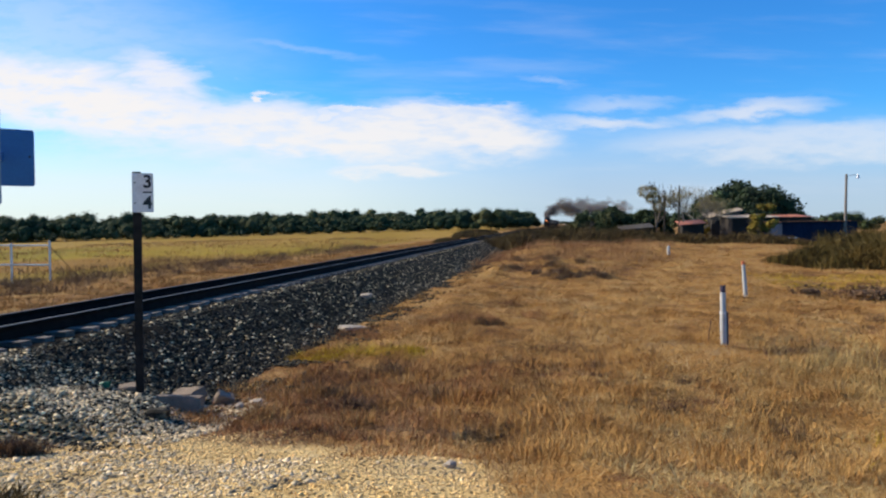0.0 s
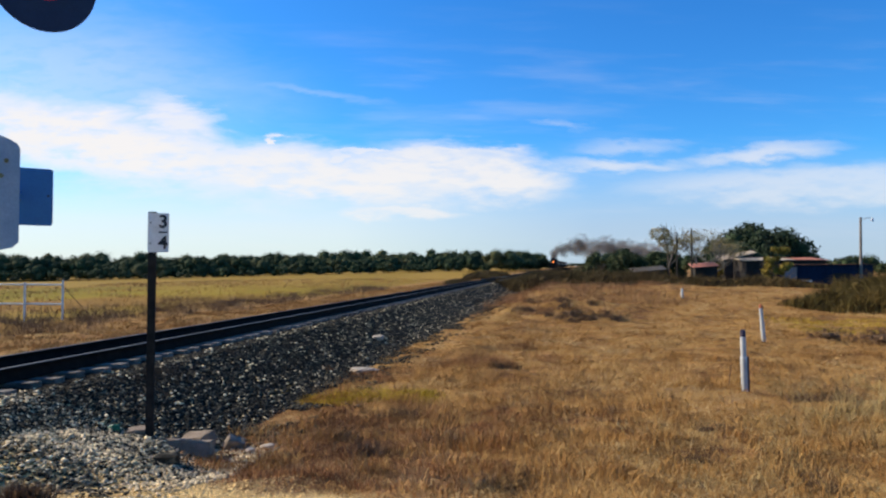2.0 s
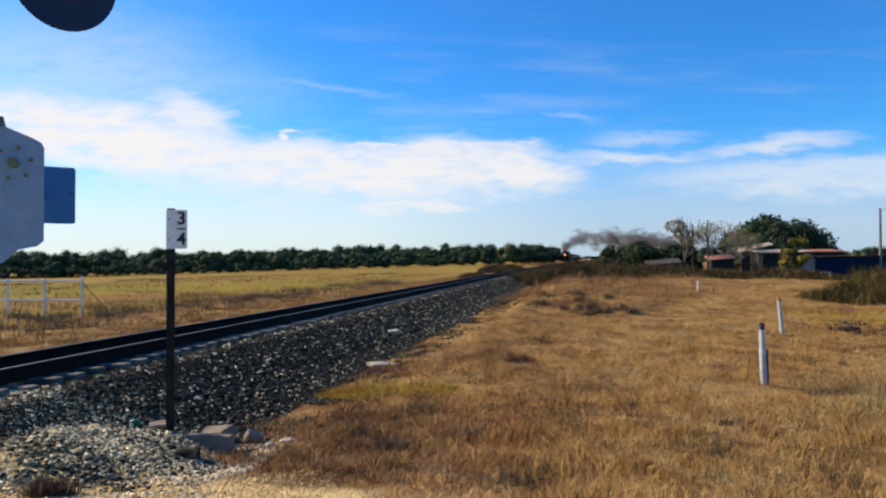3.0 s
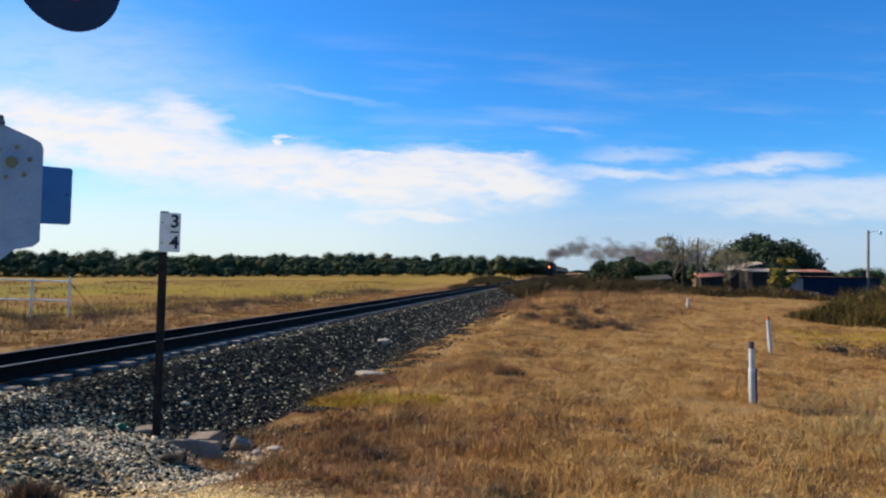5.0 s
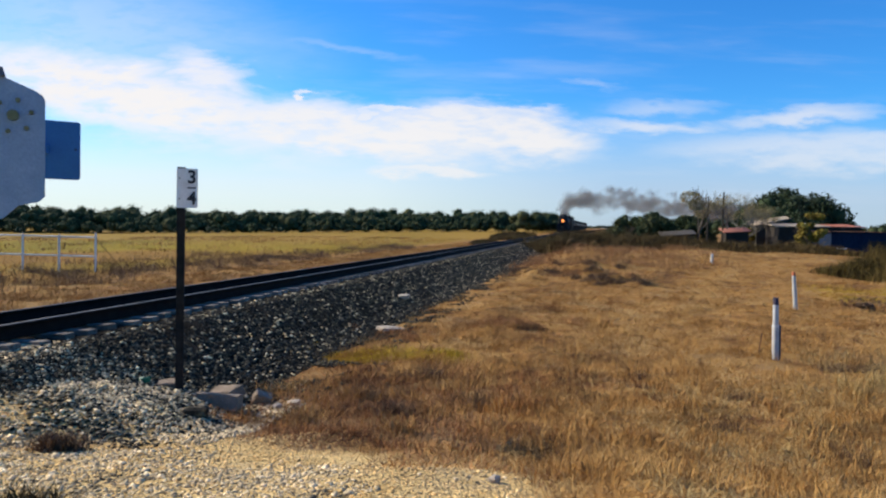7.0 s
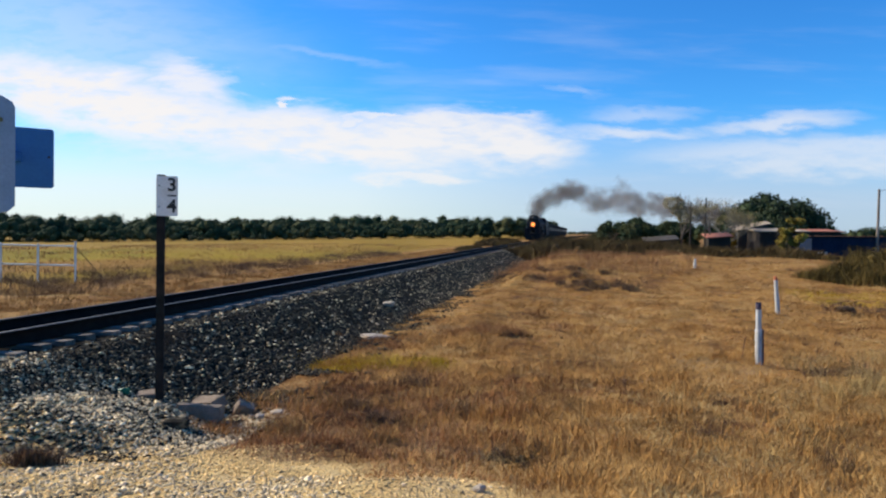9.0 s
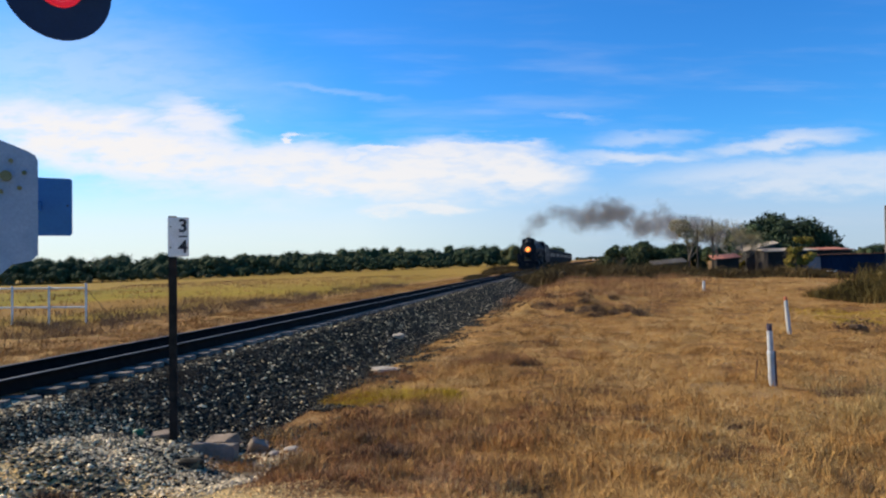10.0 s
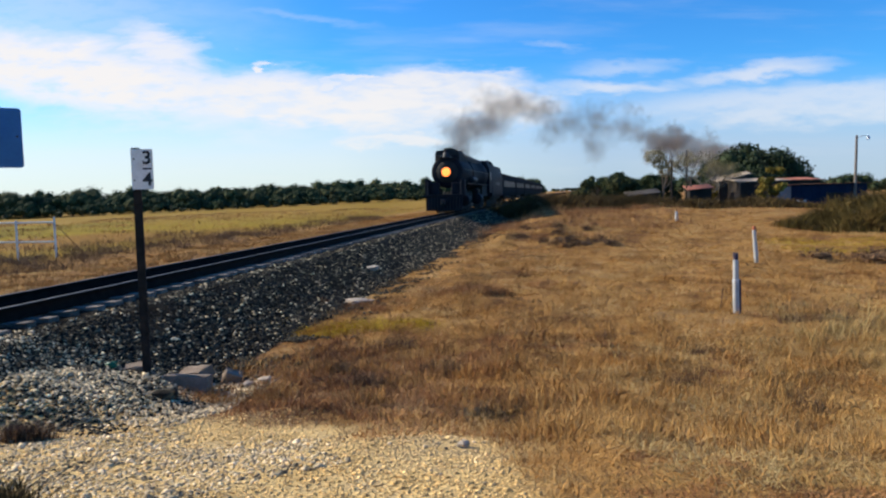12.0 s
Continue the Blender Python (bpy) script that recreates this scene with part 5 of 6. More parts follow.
def crossing_signal():
    s = thing("crossing_signal", pose(-3.42, 3.42, 0.0, 0, 0, 42), "grey railway crossing signal mast with a gate mechanism and red flashers", "crossing signal")
    inv = pose(-3.42, 3.42, 0.0, 0, 0, 42).inverted()
    L = lambda x, y, z: inv @ Vector((x, y, z))
    bm = B()
    rod(bm, (-0.26, 0.12, 0.3), (-0.26, 0.12, 4.6), 0.063, seg=16)
    part("mast", bm, M["signal_silver"], s, smooth=True)
    bm = B()
    box(bm, (-0.31, 0.15, -0.06), (0.44, 0.5, 0.68), None, 0.02)
    part("foundation", bm, M["concrete"], s)
    bm = B()
    lathe(bm, [(0.2, 0.28), (0.2, 0.31), (0.1, 0.34), (0.08, 0.5)], Matrix.Translation((-0.26, 0.12, 0)), 16)
    part("mast_base", bm, M["signal_black"], s, smooth=True)
    bm = B()
    box(bm, (-0.37, -0.08, 0.62), (0.34, 0.22, 0.42), None, 0.015)
    b_ = part("junction_box", bm, M["signal_olive"], s, "olive-grey steel junction box")
    bm = B()
    box(bm, (-0.195, -0.08, 0.78), (0.014, 0.06, 0.03))
    part("latch", bm, M["bolt"], b_)
    # gate mechanism: side plate, housing behind it, hub and bolt ring
    c = L(-3.06, 3.31, 2.0)
    o = Matrix.Translation((c.x, c.y - 0.02, 0))
    x1 = 0.05
    pts = [(x1 - 0.12, 1.68), (x1 - 0.03, 1.70), (x1, 1.73), (x1, 2.235), (x1 - 0.012, 2.262), (x1 - 0.05, 2.285), (x1 - 0.2, 2.345), (x1 - 0.24, 2.27), (x1 - 0.34, 2.2), (x1 - 0.36, 1.90), (x1 - 0.62, 1.88), (x1 - 0.62, 1.60), (x1 - 0.30, 1.58), (x1 - 0.19, 1.61)]
    bm = B()
    slab(bm, pts, o, 0.05)
    g = part("gate_arm_plate", bm, M["signal_silver"], s, "pale grey cast side plate of the gate mechanism")
    hub = (-0.095, 2.145)
    bm = B()
    rod(bm, o @ Vector((hub[0], -0.03, hub[1])), o @ Vector((hub[0], 0.0, hub[1])), 0.028, seg=12)
    part("hub", bm, M["bolt"], g)
    for i in range(6):
        a = radians(15 + 60 * i)
        q = (hub[0] + 0.085 * math.cos(a), hub[1] + 0.085 * math.sin(a))
        bm = B()
        rod(bm, o @ Vector((q[0], -0.014, q[1])), o @ Vector((q[0], 0.0, q[1])), 0.0125, seg=6)
        part("bolt", bm, M["bolt"], g)
    bm = B()
    box(bm, o @ Vector((-0.33, 0.2, 2.08)), (0.4, 0.3, 0.55), None, 0.03)
    part("gear_housing", bm, M["signal_black"], s, "dark recessed gear housing")
    bm = B()
    slab(bm, [(-0.62, 2.27), (-0.24, 2.30), (-0.19, 2.33), (-0.13, 2.345), (-0.14, 2.385), (-0.30, 2.385), (-0.62, 2.37)], o @ Matrix.Translation((0, -0.03, 0)), 0.34)
    part("cover", bm, M["signal_steel"], s, "bent grey cover over the housing")
    # counterweight plate behind
    c2 = L(-3.77, 4.28, 2.08)
    bm = B()
    slab(bm, rounded(-0.24, 0.135, -0.2, 0.2, 0.02), Matrix.Translation(c2), 0.012)
    w = part("back_plate", bm, M["signal_blue"], s, "plain blue plate with a bolt hole")
    bm = B()
    rod(bm, c2 + Vector((0.105, -0.004, 0.01)), c2 + Vector((0.105, 0.0, 0.01)), 0.008, seg=8)
    part("bolt_hole", bm, M["ink"], w)
    bm = B()
    box(bm, (c2 * 0.5) + Vector((-0.06, 0.05, 1.04)), (0.05, (c2.xy.length) + 0.05, 0.06), pose(0, 0, 0, 0, 0, math.degrees(math.atan2(c2.y, c2.x)) - 90))
    part("bracket", bm, M["signal_blue"], s)
    # upper case on the mast
    bm = B()
    slab(bm, [(-0.2, 2.66), (0.03, 2.62), (0.065, 2.66), (0.08, 2.76), (0.065, 2.80), (0.065, 3.15), (-0.2, 3.15)], Matrix.Translation(L(-3.35, 3.22, 0)), 0.22)
    part("upper_case", bm, M["signal_silver"], s, "grey terminal case clamped on the mast")
    # flashers on a cross arm
    f0 = L(-3.28, 3.79, 3.39)
    bm = B()
    rod(bm, (f0.x * 1.0, f0.y + 0.12, f0.z), (-f0.x, -f0.y + 0.2, f0.z), 0.03, seg=10)
    part("cross_arm", bm, M["signal_silver"], s)
    for k_, at in enumerate((f0, Vector((-f0.x - 0.2, -f0.y + 0.3, f0.z)))):
        m = Matrix.Translation(at) @ pose(0, 0, 0, 0, 0, 22) @ pose(0, 0, 0, 90 + 8)
        bm = B()
        lathe(bm, [(0.325, -0.012), (0.33, 0.0), (0.325, 0.008)], m, 40)
        disc = part("flasher_disc", bm, M["signal_black"], s, "round black flasher background with a pale rim")
        bm = B()
        m = m @ Matrix.Translation((0.0, 0.015, 0))
        lathe(bm, [(0.12, 0.012), (0.14, 0.02), (0.15, 0.01)][::-1], m, 28)
        part("red_lens", bm, M["red_lens"], disc, "red flasher lens")
        bm = B()
        for i in range(15):
            a0, a1 = radians(200 - 220 * i / 15 - 0), radians(200 - 220 * (i + 1) / 15)
            vs = []
            for r in (0.165, 0.172):
                for a in (a0, a1):
                    for dz in (0.0, 0.28 - 0.14 * abs(i - 7) / 7):
                        vs.append(bm.verts.new(m @ Vector((r * math.cos(a), r * math.sin(a), dz))))
            for q in ((0, 1, 3, 2), (4, 6, 7, 5), (1, 5, 7, 3), (0, 2, 6, 4)):
                bm.faces.new([vs[j] for j in q])
        part("visor", bm, M["signal_black"], disc)
        bm = B()
        lathe(bm, [(0.16, -0.03), (0.15, -0.12), (0.09, -0.16)], m, 24)
        part("lamp_case", bm, M["signal_black"], disc)


crossing_signal()


# pale straw clumps and dark grass clumps scattered over the meadow
spots = []
for _ in range(520):
    y = 8 + 34 * RNG.random() ** 1.4
    x = -0.15 * y + RNG.uniform(-0.35, 0.6) * y
    if x > -4.8:
        spots.append((x, y, RNG.uniform(0.35, 0.9)))
tufts("straw_clumps", spots, 60, 0.19, 0.17, 0.008, "straw", "pale straw clumps in the meadow")
spots = []
for _ in range(260):
    y = 8 + 30 * RNG.random() ** 1.3
    x = -0.15 * y + RNG.uniform(-0.35, 0.6) * y
    if x > -4.8:
        spots.append((x, y, RNG.uniform(0.25, 0.75)))
tufts("dark_hollows", spots, 60, 0.16, 0.14, 0.010, "weed", "dark matted dead grass in hollows")

# ---------------- ties, laid across the bed ----------------
line = thing("track_ties", pose(0, 0, 0), "weathered grey-brown timber ties of the line", "ties")
bm = B()
box(bm, (0, 0, 0), (2.6, 0.22, 0.17), None, 0.012)
first = part("tie", bm, M["tie"], line)
count = 0
y = 0.0
first.matrix_basis = pose(XC, y, -0.345, 0, -2.3, 0)
far_bm = B()
rng = random.Random(5)
while y < 260:
    y += 0.52
    m = pose(float(track_x(y)) + rng.uniform(-0.06, 0.06), y + rng.uniform(-0.02, 0.02), -0.345 + rng.uniform(-0.012, 0.008), 0, -2.3 + rng.uniform(-0.5, 0.5), rng.uniform(-1.2, 1.2))
    count += 1
    if count < 240:
        ob = new("tie", first.data)
        ob.parent, ob.matrix_basis = line, m
    else:
        box(far_bm, m.translation, (2.6, 0.22, 0.17))
tagged(part("far_ties", far_bm, M["tie"], line), kind="stuff")

# single stones of the pale gravel where it lies nearest
stone_meshes = []
rng = random.Random(21)
for k_ in range(8):
    bm = B()
    bmesh.ops.create_icosphere(bm, subdivisions=1, radius=1.0)
    for v in bm.verts:
        q = v.co.normalized()
        v.co = Vector((q.x * 1.1, q.y * 0.85, q.z * 0.6)) * rng.uniform(0.75, 1.2)
    me = bpy.data.meshes.new("stone")
    bm.to_mesh(me)
    bm.free()
    me.materials.append(M["limestone"] if k_ < 6 else M["grey_gravel"])
    stone_meshes.append(me)
for k_ in range(290):
    x, y = rng.uniform(-4.6, -0.6), rng.uniform(4.9, 7.0)
    r_ = rng.uniform(0.011, 0.027)
    ob = new("stone", stone_meshes[k_ % 8])
    ob.parent = lime
    z = float(ground_z(np.array(x), np.array(y)))
    ob.matrix_basis = pose(x, y, z + 0.3 * r_, rng.uniform(-25, 25), rng.uniform(-25, 25), rng.uniform(0, 360)) @ Matrix.Diagonal((r_, r_, r_, 1))

# ---------------- the train ----------------
# local frames: x to the camera's right, y backwards along the train, z up from the rail


def locomotive():
    t = thing("steam_locomotive", pose(0, 0, 0), "large black steam locomotive with its headlight lit", "locomotive")
    bk, so = M["loco_black"], M["loco_soot"]
    along = pose(0, 0, 0, -90)
    bm = B()
    lathe(bm, [(0.2, 1.55), (1.1, 1.58), (1.27, 1.66), (1.32, 1.8), (1.32, 8.0), (1.4, 8.05), (1.4, 15.5), (1.46, 15.6), (1.46, 19.6)], Matrix.Translation((0, 0, 3.32)) @ along, 40)
    part("boiler", bm, bk, t, smooth=True)
    bm = B()
    lathe(bm, [(0.25, 1.36), (0.55, 1.40), (0.86, 1.52), (0.9, 1.57)], Matrix.Translation((0, 0, 3.32)) @ along, 32)
    door = part("smokebox_door", bm, so, t, smooth=True)
    for i in range(16):
        a = 2 * math.pi * i / 16
        bm = B()
        box(bm, (1.0 * math.cos(a), 1.555, 3.32 + 1.0 * math.sin(a)), (0.1, 0.06, 0.1), pose(0, 0, 0, 0, -math.degrees(a), 0), 0.01)
        part("door_clamp", bm, bk, door)
    bm = B()
    lathe(bm, [(0.36, 1.1), (0.40, 1.12), (0.40, 1.32), (0.3, 1.4)], Matrix.Translation((0, 0, 3.31)) @ along, 28)
    lamp = part("headlight_case", bm, bk, t, smooth=True)
    bm = B()
    lathe(bm, [(0.1, 1.075), (0.34, 1.09), (0.37, 1.105)], Matrix.Translation((0, 0, 3.31)) @ along, 28)
    part("headlight_lens", bm, M["headlight"], lamp, "orange glowing headlight")
    for sx in (-1, 1):
        bm = B()
        box(bm, (sx * 0.62, 1.45, 4.55), (0.5, 0.35, 0.26), pose(0, 0, 0, 0, 0, sx * 20), 0.02)
        nb = part("number_board", bm, bk, t)
        bm = B()
        box(bm, (sx * 0.585, 1.262, 4.55), (0.36, 0.01, 0.11), pose(0, 0, 0, 0, 0, sx * 20))
        part("number_bar", bm, M["loco_bright"], nb)
    # twin stack, domes, whistle
    for y0 in (2.6, 3.7):
        bm = B()
        lathe(bm, [(0.48, 4.35), (0.42, 4.6), (0.42, 5.2), (0.46, 5.28), (0.38, 5.3)], Matrix.Translation((0, y0, 0)), 24)
        part("smoke_stack", bm, so, t, smooth=True)
    bm = B()
    slab(bm, [(-1.0, 4.1), (1.0, 4.1), (0.98, 4.85), (0.85, 5.08), (-0.85, 5.08), (-0.98, 4.85)], Matrix.Translation((0, 1.75, 0)), 3.2)
    part("stack_casing", bm, so, t, "flat-topped dark casing round the stack")
    bm = B()
    slab(bm, [(-0.85, 4.2), (0.85, 4.2), (0.8, 4.82), (0.62, 4.98), (-0.62, 4.98), (-0.8, 4.82)], Matrix.Translation((0, 4.96, 0)), 14.4)
    part("boiler_casing", bm, bk, t, "long flat-topped casing along the boiler")
    for sx in (-1, 1):
        bm = B()
        box(bm, (sx * 1.42, 0.75, 2.1), (0.4, 0.9, 1.2), None, 0.06)
        part("front_tank", bm, bk, t)
    for y0, r, h in ((6.3, 0.62, 5.15), (10.4, 0.72, 5.15), (13.4, 0.62, 5.1)):
        bm = B()
        lathe(bm, [(r * 1.25, 4.3), (r, 4.55), (r * 0.95, h - 0.15), (r * 0.5, h)], Matrix.Translation((0, y0, 0)), 24)
        part("steam_dome", bm, bk, t, smooth=True)
    bm = B()
    lathe(bm, [(0.3, 0.0), (0.28, 0.1), (0.2, 0.34), (0.12, 0.42)], Matrix.Translation((0, 1.2, 4.5)), 16)
    part("bell", bm, M["loco_grey"], t, smooth=True)
    # front deck with coolers, shields and pilot
    bm = B()
    box(bm, (0, 1.0, 1.42), (3.5, 2.2, 0.14), None, 0.03)
    part("pilot_deck", bm, bk, t)
    for sx in (-1, 1):
        bm = B()
        box(bm, (sx * 0.95, 0.9, 1.98), (0.9, 0.7, 0.95), None, 0.08)
        part("air_pump_shield", bm, bk, t)
    bm = B()
    slab(bm, [(-1.45, 0.22), (1.45, 0.22), (1.5, 1.35), (-1.5, 1.35)], Matrix.Translation((0, -0.1, 0)) @ pose(0, 0, 0, -8), 0.12)
    pilot = part("pilot", bm, bk, t)
    for i in range(11):
        bm = B()
        box(bm, (-1.25 + 0.25 * i, -0.17, 0.78), (0.06, 0.06, 0.98), pose(0, 0, 0, -8), 0.01)
        part("pilot_bar", bm, so, pilot)
    bm = B()
    box(bm, (0, -0.45, 0.9), (0.32, 0.6, 0.36), None, 0.06)
    part("coupler", bm, so, t)
    for sx in (-1, 1):
        bm = B()
        rod(bm, (sx * 1.35, 0.0, 1.5), (sx * 1.35, 0.0, 2.5), 0.025, seg=6)
        rod(bm, (sx * 1.35, 0.0, 2.5), (sx * 1.35, 1.9, 2.5), 0.025, seg=6)
        part("deck_rail", bm, M["loco_grey"], t)
    # cylinders, frames, running boards, pipes
    for y0 in (3.2, 12.2):
        for sx in (-1, 1):
            bm = B()
            lathe(bm, [(0.3, -0.85), (0.52, -0.78), (0.54, -0.6), (0.54, 0.6), (0.52, 0.78), (0.3, 0.85)], Matrix.Translation((sx * 1.15, y0, 1.0)) @ along, 22)
            part("cylinder", bm, bk, t, smooth=True)
            bm = B()
            lathe(bm, [(0.2, -0.7), (0.3, -0.65), (0.3, 0.65), (0.2, 0.7)], Matrix.Translation((sx * 1.05, y0, 1.72)) @ along, 18)
            part("valve_chest", bm, bk, t, smooth=True)
    for sx in (-1, 1):
        bm = B()
        box(bm, (sx * 0.62, 10.5, 1.15), (0.12, 19.5, 0.7))
        part("frame", bm, so, t)
        bm = B()
        box(bm, (sx * 1.42, 10.2, 2.38), (0.34, 15.6, 0.07), None, 0.01)
        part("running_board", bm, M["loco_grey"], t)
        bm = B()
        rod(bm, (sx * 1.36, 2.2, 3.55), (sx * 1.46, 19.3, 3.55), 0.03, seg=6)
        part("handrail", bm, M["loco_grey"], t)
        bm = B()
        lathe(bm, [(0.2, 0.0), (0.24, 0.06), (0.24, 3.1), (0.2, 3.16)], Matrix.Translation((sx * 1.38, 6.0, 2.75)) @ along, 16)
        part("air_tank", bm, M["loco_grey"], t, smooth=True)
        bm = B()
        rod(bm, (sx * 1.1, 3.0, 1.8), (sx * 0.95, 2.6, 2.8), 0.2, seg=14)
        part("steam_pipe", bm, bk, t)
    bm = B()
    box(bm, (0, 17.6, 1.75), (2.6, 4.6, 1.1), None, 0.05)
    part("firebox", bm, so, t)
    # cab
    bm = B()
    slab(bm, [(-1.6, 1.55), (1.6, 1.55), (1.6, 4.1), (1.35, 4.65), (0.7, 4.95), (-0.7, 4.95), (-1.35, 4.65), (-1.6, 4.1)], Matrix.Translation((0, 19.4, 0)), 2.6)
    cab = part("cab", bm, bk, t)
    for sx in (-1, 1):
        for y0 in (20.1, 21.1):
            bm = B()
            box(bm, (sx * 1.605, y0, 3.35), (0.02, 0.75, 0.75), None, 0.004)
            part("cab_window", bm, M["car_glass"], cab)
    # guide and trailing wheels
    for y0 in (1.3, 2.6, 17.6, 19.2):
        bm = B()
        for sx in (-1, 1):
            rod(bm, (sx * 0.7, y0, 0.46), (sx * 0.84, y0, 0.46), 0.46, seg=20)
        rod(bm, (-0.8, y0, 0.46), (0.8, y0, 0.46), 0.08, seg=8)
        part("truck_wheelset", bm, so, t)
    wheels = []
    for y0 in (4.9, 6.65, 8.4, 10.15, 13.2, 14.95, 16.7, 18.45)[:8]:
        bm = B()
        for sx in (-1, 1):
            lathe(bm, [(0.74, 0.0), (0.865, 0.0), (0.865, 0.13), (0.74, 0.13)], Matrix.Translation((sx * 0.77 - 0.065, 0, 0)) @ pose(0, 0, 0, 0, 90), 28)
            for i in range(8):
                a = 2 * math.pi * i / 8
                rod(bm, (sx * 0.77, 0.1 * math.cos(a), 0.1 * math.sin(a)), (sx * 0.77, 0.76 * math.cos(a), 0.76 * math.sin(a)), 0.06, 0.045, 5)
            rod(bm, (sx * 0.70, 0, 0), (sx * 0.92, 0, 0), 0.16, seg=12)
            rod(bm, (sx * 0.75, 0.36, 0), (sx * 1.0, 0.36, 0), 0.08, seg=10)
        rod(bm, (-0.8, 0, 0), (0.8, 0, 0), 0.1, seg=8)
        w = part("driving_wheelset", bm, so, t)
        w.matrix_basis = pose(0, y0, 0.865)
        wheels.append((w, y0))
    rods = []
    for ys_, ln in ((4.9, 5.25), (13.2, 5.25)):
        for sx in (-1, 1):
            bm = B()
            box(bm, (0, ln / 2, 0), (0.06, ln + 0.3, 0.16), None, 0.02)
            r = part("coupling_rod", bm, M["loco_grey"], t, "bright steel coupling rod")
            r.matrix_basis = pose(sx * 0.98, ys_ + 0.36, 0.865)
            rods.append((r, sx, ys_))
    return t, wheels, rods


def tender():
    t = thing("tender", pose(0, 0, 0), "black coal and water tender behind the locomotive", "tender")
    bm = B()
    slab(bm, [(-1.5, 1.1), (1.5, 1.1), (1.56, 1.3), (1.56, 3.3), (1.4, 4.1), (1.25, 4.7), (-1.25, 4.7), (-1.4, 4.1), (-1.56, 3.3), (-1.56, 1.3)], Matrix.Translation((0, 0.3, 0)), 13.4)
    part("tank", bm, M["loco_black"], t)
    bm = B()
    for i in range(60):
        r_ = random.Random(i)
        box(bm, (r_.uniform(-0.9, 0.9), r_.uniform(0.8, 6.5), 4.7 + r_.uniform(0, 0.2)), (0.5, 0.6, 0.4), pose(0, 0, 0, r_.uniform(0, 60), r_.uniform(0, 60), 0))
    part("coal_load", bm, M["loco_soot"], t)
    bm = B()
    box(bm, (1.563, 7.2, 2.6), (0.01, 5.0, 0.32))
    part("lettering_bar", bm, M["loco_grey"], t, "plain pale bar of lettering")
    for y0 in (1.4, 3.2, 4.9, 6.6, 8.3, 10.0, 11.9):
        bm = B()
        for sx in (-1, 1):
            rod(bm, (sx * 0.7, y0, 0.53), (sx * 0.84, y0, 0.53), 0.53, seg=18)
        rod(bm, (-0.8, y0, 0.53), (0.8, y0, 0.53), 0.08, seg=8)
        part("wheelset", bm, M["loco_soot"], t)
    bm = B()
    box(bm, (0, 7.0, 0.98), (2.4, 13.0, 0.3))
    part("underframe", bm, M["loco_soot"], t)
    return t


def passenger_car():
    t = thing("passenger_car", pose(0, 0, 0), "dark-painted passenger car with a grey roof", "railway car", "cars of the train")
    arc = [(1.5 * math.cos(radians(a)), 3.65 + 0.65 * math.sin(radians(a))) for a in range(0, 181, 15)]
    bm = B()
    slab(bm, [(-1.52, 1.0), (1.52, 1.0), (1.52, 3.66), (-1.52, 3.66)], Matrix.Translation((0, 0.3, 0)), 24.6)
    part("body", bm, M["car_yellow"], t)
    bm = B()
    slab(bm, arc, Matrix.Translation((0, 0.25, 0.012)), 24.7)
    part("roof", bm, M["car_grey"], t)
    for sx in (-1, 1):
        bm = B()
        box(bm, (sx * 1.524, 12.6, 1.25), (0.012, 24.4, 0.4))
        part("sill_band", bm, M["car_grey"], t)
        for i in range(10):
            bm = B()
            box(bm, (sx * 1.526, 3.0 + 2.1 * i, 2.7), (0.02, 1.5, 0.8))
            part("window", bm, M["car_glass"], t)
    for y0 in (2.6, 5.0, 19.9, 22.3):
        bm = B()
        for sx in (-1, 1):
            rod(bm, (sx * 0.7, y0, 0.46), (sx * 0.84, y0, 0.46), 0.46, seg=16)
        rod(bm, (-0.8, y0, 0.46), (0.8, y0, 0.46), 0.08, seg=8)
        part("wheelset", bm, M["loco_soot"], t)
    bm = B()
    box(bm, (0, 12.5, 0.8), (2.2, 12.0, 0.5), None, 0.04)
    part("underframe", bm, M["loco_soot"], t)
    return t


loco, wheels, rods = locomotive()
tend = tender()
car = passenger_car()
train = [(loco, 0.0), (tend, 22.6), (car, 37.2)]
for i in range(1, 6):
    train.append((copy_thing(car, pose(0, 0, 0)), 37.2 + 25.6 * i))

SPEED, NOSE_END = 28.0, 54.5


def nose(t_):
    return NOSE_END + SPEED * (12.0 - t_)


# ---------------- smoke: loose puffs of soot that rise and drift ----------------
WIND = 9.5
scene.cycles.transparent_max_bounces = 160
plume = thing("smoke_plume", pose(0, 0, 0), "drifting grey-brown coal smoke from the locomotive", "smoke")
puff_meshes = []
for k_ in range(6):
    nn = 200
    c = np.clip(RNG.normal(size=(nn, 3)), -1.6, 1.6) * np.array([0.55, 1.5, 0.66])
    e1, e2 = RNG.normal(size=(nn, 3)), RNG.normal(size=(nn, 3))
    e1 /= np.linalg.norm(e1, axis=1)[:, None]
    e2 -= e1 * (e1 * e2).sum(1)[:, None]
    e2 /= np.linalg.norm(e2, axis=1)[:, None]
    rad = RNG.uniform(0.35, 0.62, (nn, 1))
    ring = [c + rad * (math.cos(a) * e1 + math.sin(a) * e2) for a in np.arange(6) * math.pi / 3]
    ob = soup("smoke_puff", np.stack(ring, 1).reshape(-1, 3), np.arange(6 * nn).reshape(-1, 6), M["smoke"], plume)
    tagged(ob, kind="stuff")
    puff_meshes.append(ob)


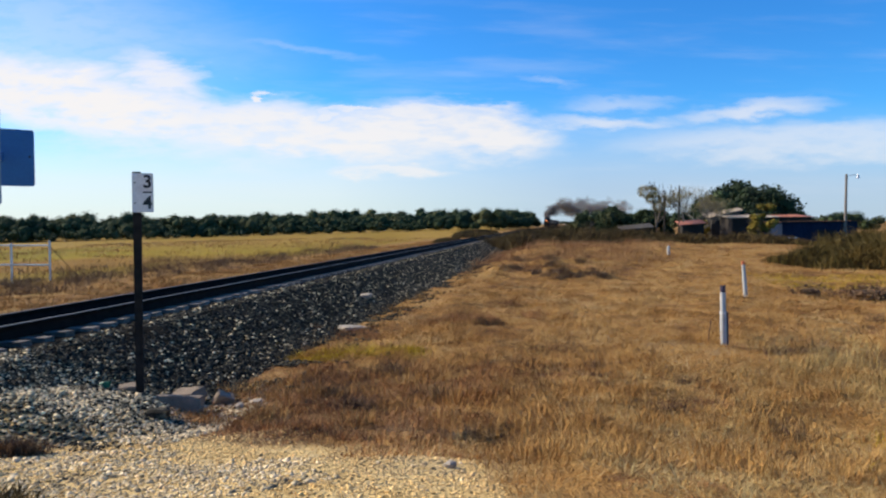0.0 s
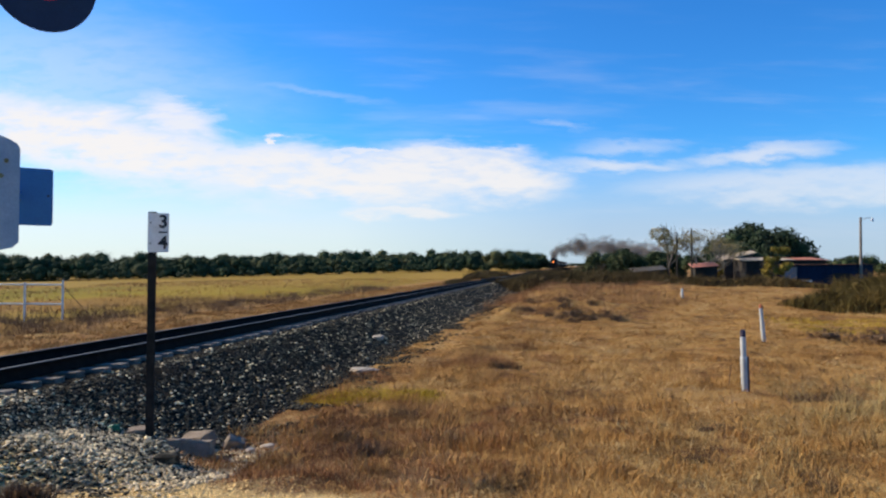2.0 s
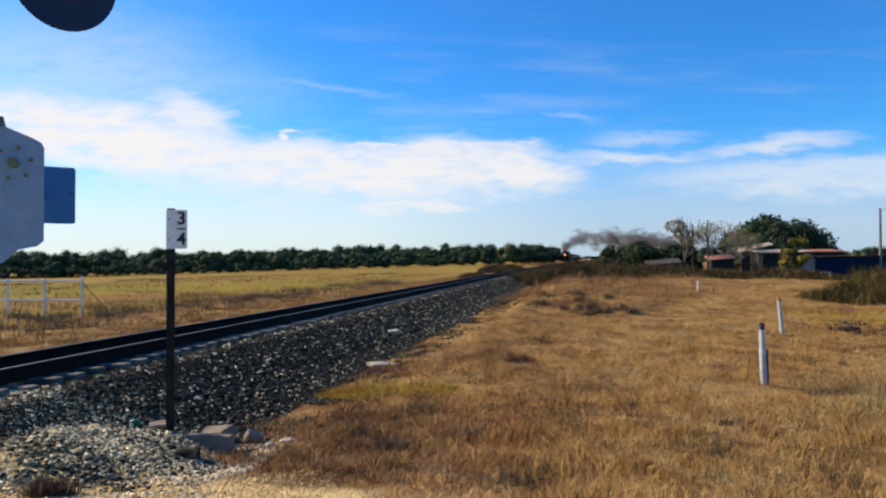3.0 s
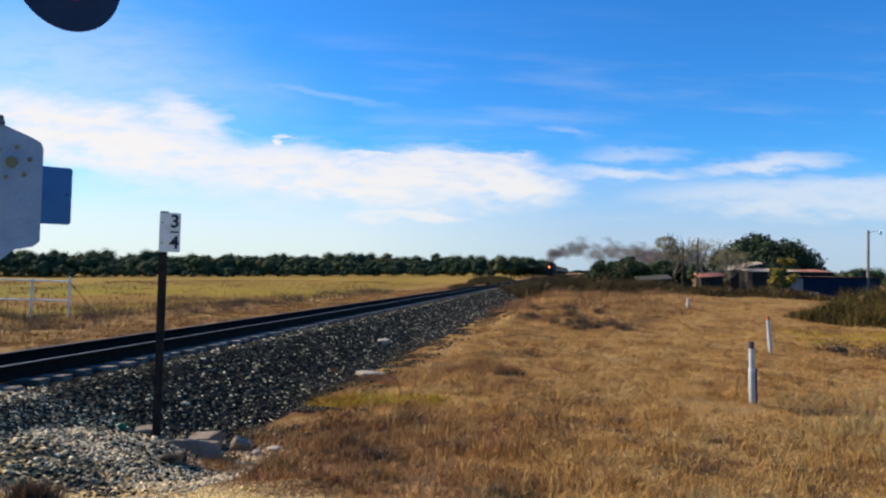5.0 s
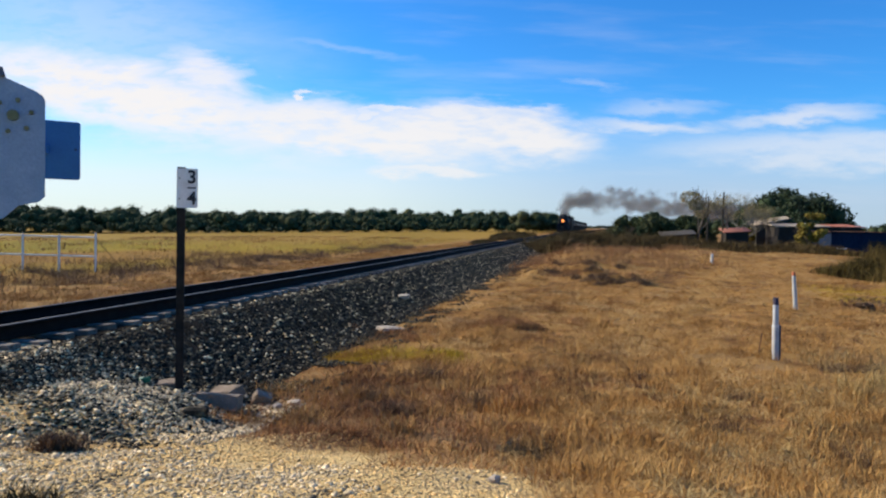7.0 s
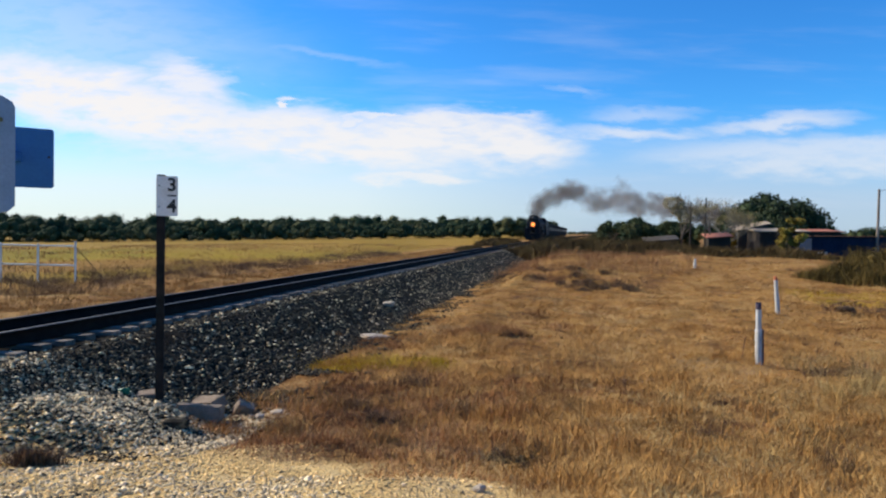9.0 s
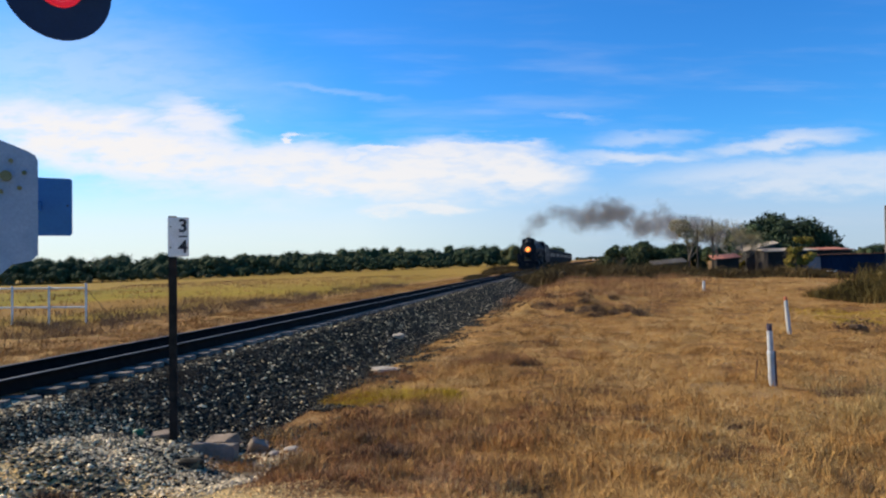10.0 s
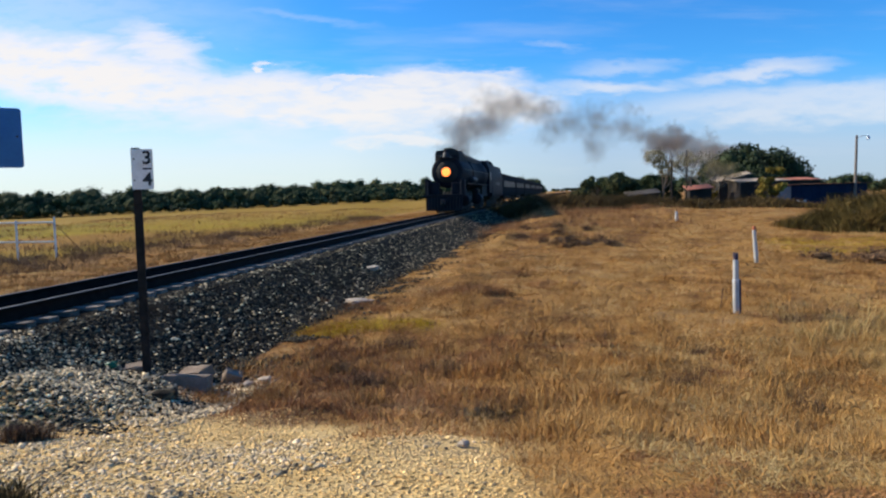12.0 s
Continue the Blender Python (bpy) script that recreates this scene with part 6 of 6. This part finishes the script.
def density(te):
    """Puffs a second: heavy working, with a lull before the last stretch."""
    return float(np.interp(te, [-6, -3.5, -3, -1, 0, 2.5, 3, 6, 8.8, 9.3, 10.0, 10.4, 11.2, 12], [120, 190, 230, 230, 150, 60, 56, 60, 52, 18, 9, 24, 28, 32]) * (1 + 0.5 * math.sin(5.3 * te) * math.sin(2.1 * te + 1)))


puffs, te, i = [], -6.0, 0
while te < 11.95:
    if i < 6:
        ob = puff_meshes[i]
    else:
        ob = new("smoke_puff", puff_meshes[i % 6].data)
        ob.parent = plume
        tagged(ob, kind="stuff")
    rr = random.Random(100 + i)
    puffs.append((ob, te, rr.triangular(-1.9, 1.9), rr.triangular(-1.9, 1.9), rr.triangular(-1.9, 1.9), rr.uniform(0, 360)))
    te += 1.0 / density(te) * rr.uniform(0.6, 1.4)
    i += 1


def puff_pose(t_, te, a, b, c, turn):
    age = t_ - te
    if age < 0:
        y = nose(t_) + 46.0
        return pose(float(track_x(y)), y, 2.6)
    y0 = nose(te) + 3.6
    x = float(track_x(y0)) + WIND * max(0.0, age - 0.3) * (1 + 0.03 * a) + 1.2 * a * min(math.sqrt(age), 1.25)
    wide = float(np.interp(te, [-6.0, 0.5, 4.0, 12.0], [2.6, 2.2, 1.6, 1.05]))
    z = 3.3 + 7.6 * (1 - math.exp(-age / 0.38)) + min(age, 1.7) ** 0.7 * (0.3 + wide * c + 0.9 * math.sin(4.1 * te) + 0.5 * math.sin(9.7 * te))
    z = max(z, 3.3)
    y = y0 + b * 1.8 * math.sqrt(age) - 3.0 * min(age, 1.0)
    s = min(1.0, age * 1.6)
    tip = -80 + 160 * (turn / 360)
    return pose(x, y, z, 0.45 * tip * s, 40 * s * a, -55 * s + 35 * s * b)


def motions():
    """All that moves: the train on its line, its wheels and rods, the smoke."""
    times = [0.5 * j for j in range(25)]
    for ob, back in train:
        rows = []
        for t_ in times:
            y = nose(t_) + back
            turn = -math.degrees(math.atan2(float(track_x(y + 20)) - float(track_x(y)), 20.0))
            rows.append((t_, pose(float(track_x(y)), y, 0, 0, 0, turn)))
        walk(ob, rows)
    spin = [j / 30 for j in range(0, 361)]
    rate = math.degrees(SPEED / 0.865)
    for w, y0 in wheels:
        walk(w, [(t_, pose(0, y0, 0.865, rate * t_ % 360)) for t_ in spin])
    for r, sx, y0 in rods:
        rows = []
        for t_ in spin:
            a = radians(rate * t_)
            rows.append((t_, pose(sx * 0.98, y0 + 0.36 * math.cos(a), 0.865 + 0.36 * math.sin(a))))
        walk(r, rows)
    for ob, te, a, b, c, turn in puffs:
        ts = sorted({0.0, 12.0} | {t_ for t_ in (te, te + 0.1, te + 0.2, te + 0.35, te + 0.5, te + 0.75, te + 1.0, te + 1.5, te + 2.2, te + 3.0, te + 4.5, te + 7.0) if 0 < t_ < 12})
        if te > 2:
            ts = sorted(set(ts) | {te * 0.25, te * 0.5, te * 0.75})
        if te > 0.3:
            ts = sorted(set(ts) | {te - 0.1, te - 0.2})
        walk(ob, [(t_, puff_pose(t_, te, a, b, c, turn)) for t_ in ts])


motions()
